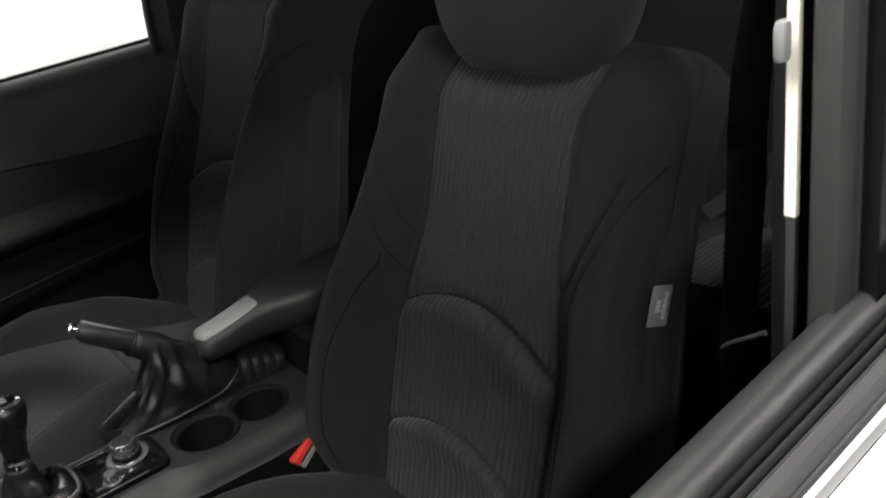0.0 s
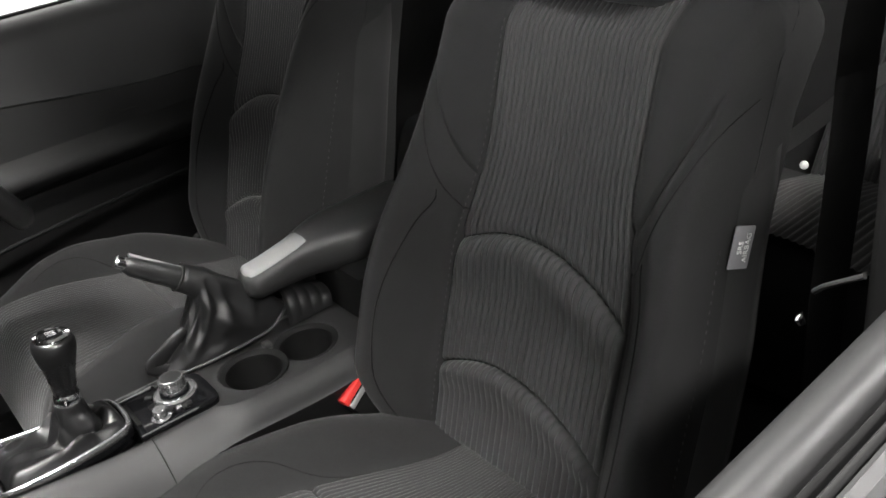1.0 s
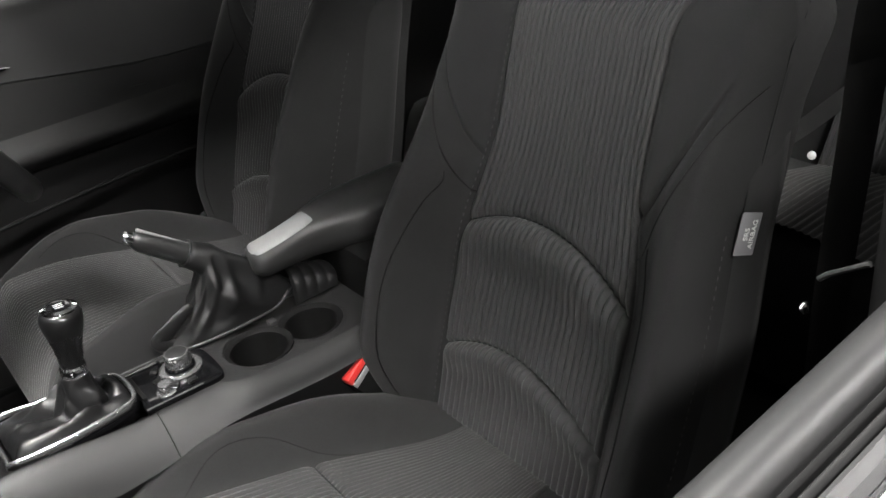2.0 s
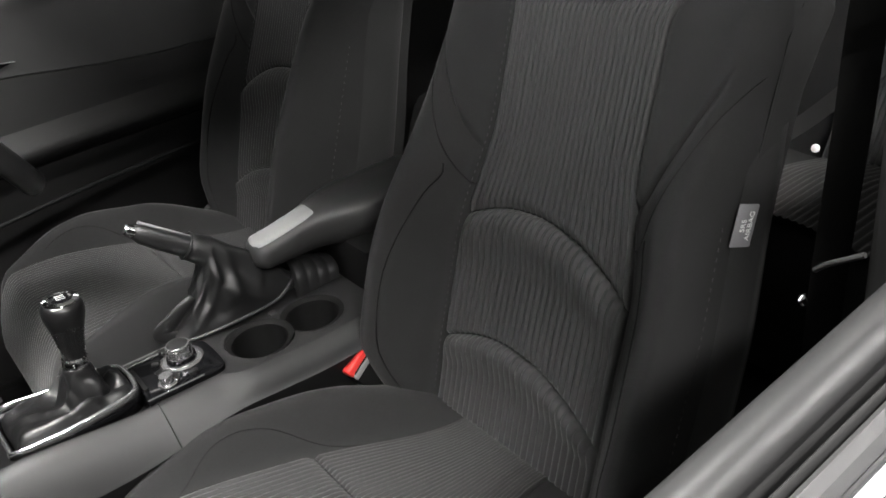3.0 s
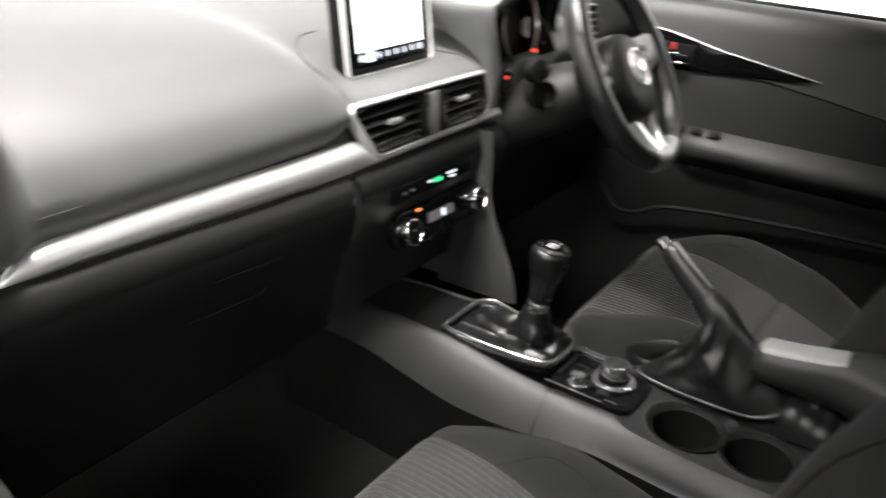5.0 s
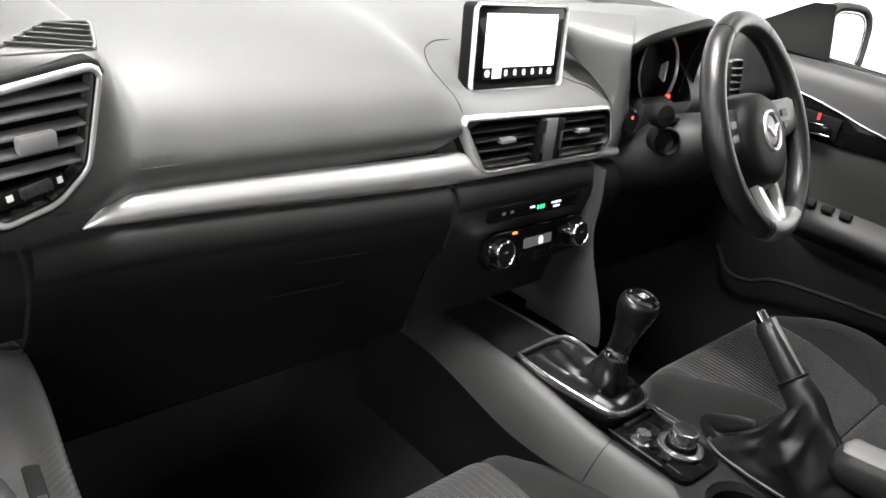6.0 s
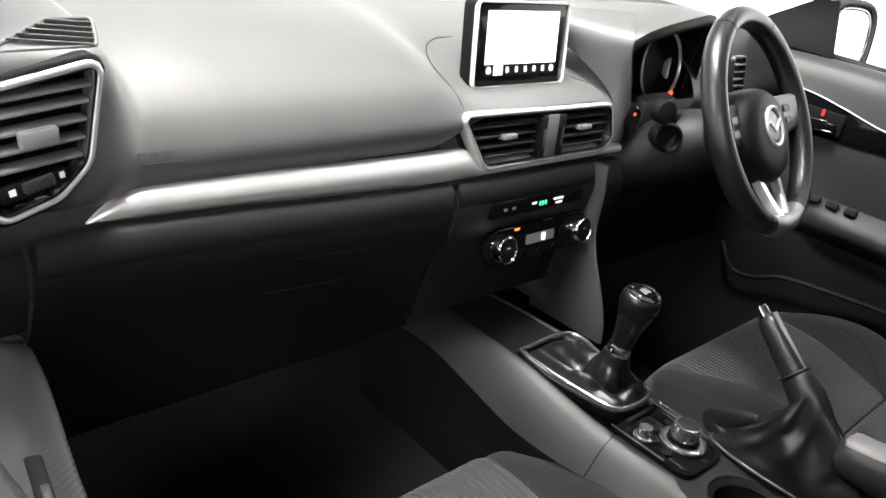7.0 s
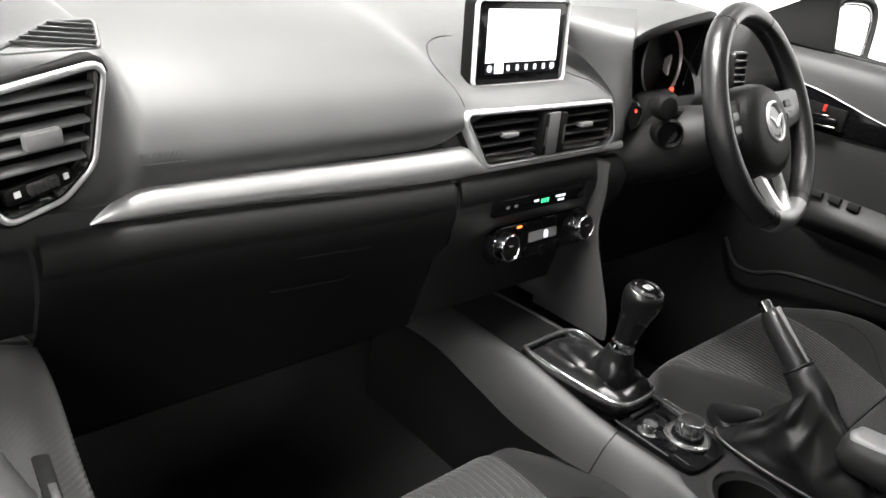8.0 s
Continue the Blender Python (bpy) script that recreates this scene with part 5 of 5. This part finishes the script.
tilt = lm @ Matrix.Translation((0.006, -0.0285, 0)) @ pose(0, 0, 0, 0, 0, 14)
bar = box((-0.002, -0.002, -0.008), (0.054, 0.014, 0.010), 0.003)
bmesh.ops.transform(bar, matrix=tilt, verts=bar.verts)
part("wheel_bar", bar, DARK, lvent, "dark thumb wheel bar")
tw = box((0.001, 0.0, -0.002), (0.025, 0.009, 0.006), 0.002)
for k in range(6):
    box((-0.0095 + 0.0042 * k, 0.0, 0.0012), (0.0022, 0.0085, 0.001), 0.0004, bm=tw)
bmesh.ops.transform(tw, matrix=tilt, verts=tw.verts)
part("thumb_wheel", tw, RAIL, lvent, "ribbed grey thumb wheel")
for cx, w in ((-0.0195, 0.005), (0.0200, 0.004)):
    mk = box((cx, 0.0, -0.0022), (w, 0.005, 0.001), 0)
    bmesh.ops.transform(mk, matrix=tilt, verts=mk.verts)
    part("mark", mk, WHITEINK, lvent, "white mark")

# side window demister in the top of the dash end
dm = facing((-0.650, 0.214, 1.0285), (0.0, -0.62, 1.0), (0, 1, 0))
do = smooth_outline([(-0.046, -0.017), (0.030, -0.012), (0.036, 0.014), (0.002, 0.012)], 0.004)
dem = part("demister_vent", hoop(do, 0.004, 0.008, dm @ Matrix.Translation((0, 0, 0.003))), DASHPAD, dash, "small side window vent", sharp=60)
part("vent_back", plate(do, 0.003, dm @ Matrix.Translation((0, 0, 0.001))), DARK, dem, "dark duct")
for k in range(5):
    yy = -0.011 + 0.0052 * k
    lo, hi = span(do, yy)
    s = box(((lo + hi) / 2, yy, 0.003), (hi - lo - 0.001, 0.0011, 0.0030), 0.0004, pose(0, 0, 0, -8, 0, -6))
    bmesh.ops.transform(s, matrix=dm, verts=s.verts)
    part("slat", s, DASHPAD, dem)


def pad_point(x, y):
    pts = spline([Vector((x, a, b)) for a, b in pad_profile(x)], 80)
    best = min(pts[14:], key=lambda p: abs(p.y - y))
    return Vector((x, y, best.z + 0.0004))


for line in ([(-0.163, 0.212), (-0.160, 0.25), (-0.150, 0.29), (-0.128, 0.325), (-0.10, 0.34), (-0.06, 0.345)], [(0.137, 0.212), (0.132, 0.24), (0.120, 0.27), (0.102, 0.30)]):
    pts = [pad_point(p.x, p.y) for p in spline([Vector((x, y, 0)) for x, y in line], 36)]
    for _ in range(3):
        pts = [pts[0]] + [(a + b + c) / 3 for a, b, c in zip(pts, pts[1:], pts[2:])] + [pts[-1]]
    part("pad_seam", tube(pts, 0.0006, ring=6), DARK, dash, "fine dark joint round the screen")

# driver's end vent
ev = facing((0.493, 0.193, 0.957), (0, -1, 0.1))
evo = smooth_outline([(-0.030, 0.030), (-0.014, -0.026), (0.022, -0.026), (0.010, 0.030)], 0.006)
dvent = part("driver_vent", hoop(evo, 0.004, 0.008, ev @ Matrix.Translation((0, 0, 0.003))), RAIL, dash, "driver's air vent in a dark frame", sharp=60)
part("vent_back", plate(evo, 0.004, ev @ Matrix.Translation((0, 0, -0.004))), DARK, dvent, "dark duct")
for yy in (0.020, 0.008, -0.004, -0.016):
    lo, hi = span(evo, yy)
    slat = box(((lo + hi) / 2, yy, 0.0), (hi - lo - 0.002, 0.003, 0.010), 0.001, pose(0, 0, 0, 12))
    bmesh.ops.transform(slat, matrix=ev, verts=slat.verts)
    part("slat", slat, SLATMAT, dvent)

# raised letters on the airbag lid
writing("SRS AIRBAG", 0.0083, facing((-0.566, 0.1968, 0.927), (0, -1, 0.10)), DASHPAD, "airbag_letters", dash, 0.0002)
part("airbag_underline", box((-0.566, 0.1966, 0.9195), (0.053, 0.0008, 0.0006), 0), DASHPAD, dash, "thin raised line under the letters")

# cheek between the centre vents and the instrument hood
CREASE = [(0.152, 0.197, 0.868), (0.148, 0.199, 0.915), (0.140, 0.215, 0.944), (0.124, 0.265, 0.978), (0.104, 0.330, 1.004), (0.080, 0.420, 1.014)]
LIP = [(0.184, 0.197, 0.868), (0.178, 0.192, 0.915), (0.156, 0.189, 0.960), (0.138, 0.189, 1.000), (0.142, 0.196, 1.028), (0.195, 0.235, 1.050)]
rows = []
for a, b in zip(spline(CREASE, 40), spline(LIP, 40)):
    rows.append([a.lerp(b, q) + Vector((-0.004, -0.006, 0.004)) * math.sin(math.pi * q) for q in [i / 10 for i in range(11)]])
part("instrument_cheek", sheet(rows), DASHPAD, dash, "soft grey cheek beside the instruments", sharp=180)

# ---- screen ----
scr = thing("display_screen", "upright black touch screen with a lit white page", "screen", (0, 0.29, 0.94))
sm = facing((0, 0.2745, 0.9955), (0, -math.cos(radians(9)), math.sin(radians(9))))
part("housing", plate(rounded(0.192, 0.112, 0.008), 0.022, sm, 0.003), DARK, scr, "black housing", sharp=50)
part("silver_edge", hoop(list(reversed([(x, y) for x, y in rounded(0.186, 0.106, 0.007)])), -0.003, 0.004, sm @ Matrix.Translation((0, 0, 0.002))), SILVER, scr, "satin edge", sharp=60)
part("bezel", plate(rounded(0.184, 0.104, 0.006), 0.002, sm @ Matrix.Translation((0, 0, 0.0015)), 0.0006), GLOSS, scr, "gloss black bezel")
part("page", plate([(-0.074, -0.025), (0.074, -0.025), (0.074, 0.043), (-0.074, 0.043)], 0.0005, sm @ Matrix.Translation((0, 0, 0.0022))), SCREENLIT, scr, "lit white page", smooth=False)
part("icon_bar", plate([(-0.074, -0.040), (0.074, -0.040), (0.074, -0.0255), (-0.074, -0.0255)], 0.0005, sm @ Matrix.Translation((0, 0, 0.0022))), DARK, scr, "dark icon bar", smooth=False)
for k in range(8):
    cx = -0.066 + 0.0188 * k
    if k in (0, 7):
        b2 = lathe([(0.0048, 0), (0.0048, 0.0006)], sm @ Matrix.Translation((cx, -0.0325, 0.0022)), 16)
    elif k == 1:
        b2 = plate(rounded(0.0185, 0.0135, 0.001), 0.0004, sm @ Matrix.Translation((cx, -0.0325, 0.0027)))
    else:
        b2 = plate(rounded(0.006, 0.008, 0.002), 0.0004, sm @ Matrix.Translation((cx, -0.0325, 0.0027)))
    part("icon", b2, WHITELIT, scr, "lit white icon", smooth=False)
part("stand", box((0, 0.300, 0.945), (0.15, 0.05, 0.03), 0.008), DARK, scr, "black stand")

# ---- heater controls ----
hv = thing("heater_controls", "black heater panel with two chrome-ringed dials and lit marks", "control panel", (0, 0.18, 0.75))
hm = facing((0.014, 0.1930, 0.745), (0, -1, 0.20))
part("panel", plate(rounded(0.225, 0.052, 0.024, 8), 0.012, hm @ Matrix.Translation((0, 0, 0.012)), 0.003), GLOSS, hv, "gloss black panel")
for sx in (-1, 1):
    dk = hm @ Matrix.Translation((sx * 0.085, 0, 0.012))
    d = part("dial", lathe([(0.0205, 0), (0.020, 0.012), (0.0185, 0.0155), (0.0165, 0.0162), (0.0160, 0.0150)], dk, 36, caps=False), CHROME, hv, "chrome dial ring")
    part("dial_face", lathe([(0.0166, 0.0148), (0.0155, 0.0152), (0.001, 0.0154)], dk, 28), DARK, d, "black dial face")
    part("dial_mark", plate(rounded(0.007, 0.002, 0.0008), 0.0004, dk @ Matrix.Translation((0, 0.003, 0.0158))), MIDGREY, d, "grey mark")
part("display", plate(rounded(0.062, 0.014, 0.002), 0.001, hm @ Matrix.Translation((0, 0.002, 0.0132))), MIDGREY, hv, "grey display")
part("fan_symbol", plate(rounded(0.009, 0.011, 0.003), 0.0006, hm @ Matrix.Translation((0.006, 0.002, 0.0142))), WHITELIT, hv, "lit white airflow sign", smooth=False)
part("warm_light", plate(rounded(0.010, 0.003, 0.001), 0.0006, hm @ Matrix.Translation((-0.052, 0.021, 0.0132))), AMBERLIT, hv, "amber light", smooth=False)
for xx, yy in ((-0.03, 0.019), (0.0, 0.021), (0.035, 0.019), (-0.035, -0.019), (0.0, -0.021), (0.035, -0.019)):
    part("button", lathe([(0.008, 0), (0.008, 0.002), (0.007, 0.003), (0.001, 0.003)], hm @ Matrix.Translation((xx, yy, 0.011)), 18), GLOSS, hv, "round black button")
ck = thing("clock_strip", "black strip with a green lit clock and white marks", "clock", (0, 0.18, 0.80))
km = facing((-0.004, 0.1865, 0.803), (0, -1, 0.08))
part("strip", plate(rounded(0.20, 0.022, 0.004), 0.008, km @ Matrix.Translation((0, 0, 0.004)), 0.001), GLOSS, ck, "gloss black strip")
for k in range(3):
    part("green_digit", plate([(-0.0015, -0.003), (0.0015, -0.003), (0.0015, 0.003), (-0.0015, 0.003)], 0.0004, km @ Matrix.Translation((0.0005 + 0.0062 * k, -0.001, 0.0048))), GREENLIT, ck, "lit green digit bar", smooth=False)
for xx, w in ((-0.012, 0.010), (0.041, 0.022)):
    part("white_mark", plate(rounded(w, 0.003, 0.0008), 0.0004, km @ Matrix.Translation((xx, 0.001, 0.0048))), WHITELIT, ck, "lit white word bar", smooth=False)
part("white_mark", plate(rounded(0.014, 0.003, 0.0008), 0.0004, km @ Matrix.Translation((0.043, -0.005, 0.0048))), WHITELIT, ck, "lit white word bar", smooth=False)
for xx in (-0.072, -0.055):
    part("grey_mark", plate(rounded(0.007, 0.004, 0.0015), 0.0004, km @ Matrix.Translation((xx, 0, 0.0048))), MIDGREY, ck, "grey mark")

# ---- instrument cluster ----
clu = thing("instrument_cluster", "hooded instrument cluster with one chrome-ringed dial", "instrument cluster", (0.34, 0.26, 0.95))
rows = []
for k in range(61):
    a = math.pi * k / 60
    h = math.sin(a) ** 0.32
    cx = 0.262 - 0.122 * math.copysign(abs(math.cos(a)) ** 0.55, math.cos(a))
    cx += 0.030 * (1 - h) * (math.cos(a) > 0)
    cz = 0.930 + h * (0.102 + 0.15 * min(0.2, max(0, cx - 0.16)))
    back = 0.03 * (1 - math.sin(a))
    rows.append([(cx, 0.200 + back, cz - 0.017), (cx, 0.186 + back, cz - 0.012), (cx, 0.181 + back, cz - 0.003), (cx, 0.188 + back, cz + 0.004), (cx, 0.24, cz + 0.006), (cx, 0.36, cz - 0.015), (cx, 0.5, cz - 0.05)])
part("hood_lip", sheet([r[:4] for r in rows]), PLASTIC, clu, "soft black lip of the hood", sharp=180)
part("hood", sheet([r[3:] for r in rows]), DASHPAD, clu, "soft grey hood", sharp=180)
rows = [[(p[0] * 0.97 + 0.262 * 0.03, p[1], p[2] - 0.001) for p in (r[0],)] + [(r[0][0] * 0.94 + 0.262 * 0.06, 0.30, r[0][2] - 0.015)] for r in rows]
part("hood_lining", sheet(rows), DARK, clu, "matt black lining")
im = facing((0.330, 0.258, 0.960), (0, -1, 0.15))
part("dial_plate", plate(rounded(0.225, 0.14, 0.03), 0.01, im @ Matrix.Translation((-0.060, 0, -0.006)), 0.002), DARK, clu, "black dial plate")
part("dial_ring", lathe([(0.0565, 0.025), (0.0575, 0.027), (0.0565, 0.029), (0.0552, 0.028), (0.0550, 0.024)], im @ Matrix.Translation((-0.028, 0.004, 0)), 48, caps=False), SATIN, clu, "chrome dial ring", sharp=60)
part("dial_wall", sheet([[im @ Matrix.Translation((-0.028, 0.004, 0)) @ Vector((r * math.cos(a), r * math.sin(a), h)) for a in [k * math.tau / 48 for k in range(48)]] for r, h in ((0.0565, 0.026), (0.0515, 0.0))], True), DARK, clu, "black dial wall")
part("dial_face", lathe([(0.0515, 0.0), (0.03, 0.0015), (0.001, 0.0015)], im @ Matrix.Translation((-0.028, 0.004, 0)), 36), DARK, clu, "black dial face")
side_o = smooth_outline([(-0.03, -0.04), (0.05, -0.045), (0.045, 0.03), (-0.02, 0.035)], 0.012)
for sx in (-1, 1):
    oo = [(sx * x, y) for x, y in side_o]
    oo = oo if sx > 0 else list(reversed(oo))
    part("side_dial", hoop(list(reversed(oo)), 0.003 if sx > 0 else 0.0014, 0.012, im @ Matrix.Translation((-0.030 + sx * 0.078, 0.006, 0.012))), SILVER if sx > 0 else RAIL, clu, "side display with a silver rim", sharp=60)
for k in range(4):
    part("warning_light", lathe([(0.0038, 0), (0.0038, 0.001)], im @ Matrix.Translation((-0.008 + 0.006 * (k % 2), -0.044 + 0.007 * (k // 2), 0.036)), 10), REDLIT if k else AMBERLIT, clu, "red warning light")

# ---- steering column, stalk, start button, wheel ----
col = thing("steering_column", "black steering column shroud with ignition barrel", "steering column", (0.34, 0.15, 0.86))
N = Vector((0.075, -math.cos(radians(30.3)), math.sin(radians(30.3)))).normalized()
hubc = Vector((0.2432, 0.0261, 0.9522))
rows = []
for k in range(13):
    t = k / 12
    c = Vector((0.278, 0.052, 0.940)) - N * (0.03 + 0.17 * t) + Vector((0, 0, -0.012))
    r = 0.056 + 0.018 * ease(0, 0.5, t)
    m = facing(c, N)
    rows.append([m @ Vector((r * math.cos(a), r * 0.72 * math.sin(a), 0)) for a in [i * math.tau / 28 for i in range(28)]])
part("shroud", sheet(rows, True, True), DOORTRIM, col, "black shroud", sharp=60)
ig = facing((0.186, 0.125, 0.8985), (-0.65, -0.8, 0.1))
part("socket_plate", box((0.262, 0.205, 0.880), (0.10, 0.04, 0.11), 0.018), DOORTRIM, col, "black plate round the barrel")
part("ignition_barrel", lathe([(0.021, -0.025), (0.0215, 0.0), (0.019, 0.003), (0.017, -0.001), (0.016, -0.015), (0.001, -0.016)], ig, 32), DARK, col, "dark ignition barrel")
st = thing("column_stalk", "black control stalk with rounded end", "stalk", (0.215, 0.13, 0.92))
part("stalk_arm", tube([(0.26, 0.15, 0.915), (0.20, 0.145, 0.925), (0.165, 0.135, 0.935)], 0.009, ring=10), DARK, st, "black arm")
part("stalk_end", lathe([(0.001, -0.012), (0.012, -0.012), (0.0165, -0.006), (0.0175, 0.006), (0.015, 0.013), (0.001, 0.016)], facing((0.152, 0.128, 0.940), (-0.4, -1, 0.2)), 24), DARK, st, "rounded end")
part("button_pod", box((0.186, 0.222, 0.895), (0.048, 0.055, 0.066), 0.014), PLASTIC, dash, "black pod for the start button")
sb = thing("start_button", "round start button with a small red light", "button", (0.172, 0.2, 0.90))
sbm = facing((0.186, 0.192, 0.9045), (0, -1, 0.1))
part("button_ring", lathe([(0.020, -0.006), (0.020, 0.004), (0.017, 0.006), (0.016, 0.004)], sbm, 28), GLOSS, sb, "black ring")
part("button_face", lathe([(0.016, 0.0), (0.015, 0.0045), (0.001, 0.005)], sbm, 24), DARK, sb, "black face")
part("button_light", lathe([(0.0025, 0.004), (0.0025, 0.006)], sbm @ Matrix.Translation((0, 0.008, 0)), 10), REDLIT, sb, "red light")

whl = thing("steering_wheel", "black leather three-spoke steering wheel with silver lower spoke", "steering wheel", tuple(hubc))
WM = facing(hubc, N)
RW = 0.1455
ring = []
for k in range(72):
    a = k * math.tau / 72
    flat = 0.0
    ring.append(WM @ Vector((RW * math.cos(a), RW * math.sin(a) - flat, 0)))
part("rim", tube(ring, 0.0150, ring=18, closed=True, rz=0.0170, up=tuple(N)), LEATHER, whl, "black leather rim", sharp=180)
for a0 in (62, 118, -62, -118):
    a = radians(a0)
    c = WM @ Vector((RW * math.cos(a), RW * math.sin(a), 0))
    t = (WM.to_3x3() @ Vector((-math.sin(a), math.cos(a), 0)))
    part("rim_seam", tube([c - t * 0.0006, c + t * 0.0006], 0.0154, ring=18, rz=0.0174, up=tuple(N)), DARK, whl, "seam in the leather")

bm = bmesh.new()
for k in range(26):
    a = radians(-58 + 2.0 * k)
    u = Vector((math.cos(a), math.sin(a), 0))
    v = Vector((-math.sin(a), math.cos(a), 0))
    tube([WM @ (u * (RW - 0.0145) - v * 0.0012 + Vector((0, 0, 0.007))), WM @ (u * (RW - 0.0158) + v * 0.0012 + Vector((0, 0, 0.0035)))], 0.0006, ring=4, bm=bm)
part("stitching", bm, THREAD, whl, "row of grey stitches inside the rim")

# bright sheen on the bottom of the leather rim, built as a grey sleeve
lower = [WM @ Vector((RW * math.cos(radians(a)), RW * math.sin(radians(a)), 0)) for a in range(-111, -68, 3)]
part("rim_sheen", tube(lower, 0.0153, ring=18, rz=0.0173, up=tuple(N)), RIMSHEEN, whl, "sheen on the lower rim, set in as satin grey", sharp=60)


def spoke(pts, w0, w1, thick, mat, label, z0=0.0, z1=0.0):
    cs = spline([Vector((x, y, 0)) for x, y in pts], 12)
    rows = []
    for k, c in enumerate(cs):
        t = k / 12
        d = (cs[min(k + 1, 12)] - cs[max(k - 1, 0)]).normalized()
        o = Vector((-d.y, d.x, 0)) * (w0 + (w1 - w0) * t) / 2
        z = z0 + (z1 - z0) * t
        sec = [(-1, -thick), (-1, thick * 0.3), (-0.8, thick), (0.8, thick), (1, thick * 0.3), (1, -thick)]
        rows.append([WM @ (c + o * a + Vector((0, 0, z + b))) for a, b in sec])
    return part("spoke", sheet(rows, True, True), mat, whl, label, sharp=50)


for s in (-1, 1):
    spoke([(s * 0.06, 0.0), (s * 0.11, 0.002), (s * 0.138, 0.006)], 0.062, 0.048, 0.008, TABMAT if s > 0 else PLASTIC, "grey side spoke" if s > 0 else "black side spoke", -0.012, 0.0)
    spoke([(s * 0.034, -0.066), (s * 0.024, -0.105), (s * 0.010, -0.137)], 0.014, 0.011, 0.006, SATIN, "silver lower spoke", -0.012, 0.004)
    for k in range(2):
        part("spoke_button", plate(rounded(0.022, 0.011, 0.003), 0.004, WM @ Matrix.Translation((s * 0.098, 0.010 - 0.018 * k, 0.004)), 0.001), RAIL, whl, "grey spoke button")
spoke([(0, -0.08), (0, -0.12), (0, -0.138)], 0.030, 0.012, 0.003, DARK, "dark web of the lower spoke", -0.014, 0.0)
rows = []
for s, d in ((0.60, -0.060), (0.95, -0.055), (1.03, -0.035), (1.02, -0.012), (0.96, 0.002), (0.84, 0.0105), (0.64, 0.0145), (0.30, 0.016)):
    row = []
    for i in range(40):
        a = i * math.tau / 40
        r = 0.068 * (1 + 0.10 * math.cos(2 * a)) * s
        row.append(WM @ Vector((r * math.cos(a), r * math.sin(a) - 0.014 - 0.012 * (math.sin(a) < 0) * abs(math.sin(a)), d)))
    rows.append(row)
part("airbag_cover", sheet(rows, True, True), PLASTIC, whl, "black airbag cover", sharp=180)
em = WM @ Matrix.Translation((0, -0.010, 0.0150))
part("emblem_ring", lathe([(0.029, -0.004), (0.029, 0.003), (0.0265, 0.0045), (0.024, 0.003), (0.024, 0)], em, 40), SATIN, whl, "chrome emblem ring")
part("emblem_disc", lathe([(0.024, 0.0), (0.015, 0.0018), (0.001, 0.002)], em, 28), TABMAT, whl, "plain grey emblem disc")
wings = spline([Vector((-0.022, 0.008, 0)), Vector((-0.013, 0.004, 0)), Vector((-0.005, -0.004, 0)), Vector((0, -0.007, 0)), Vector((0.005, -0.004, 0)), Vector((0.013, 0.004, 0)), Vector((0.022, 0.008, 0))], 24)
part("emblem_bar", tube([em @ Vector((p.x, p.y, 0.003)) for p in wings], 0.0022, ring=8), SATIN, whl, "plain bright bent bar")
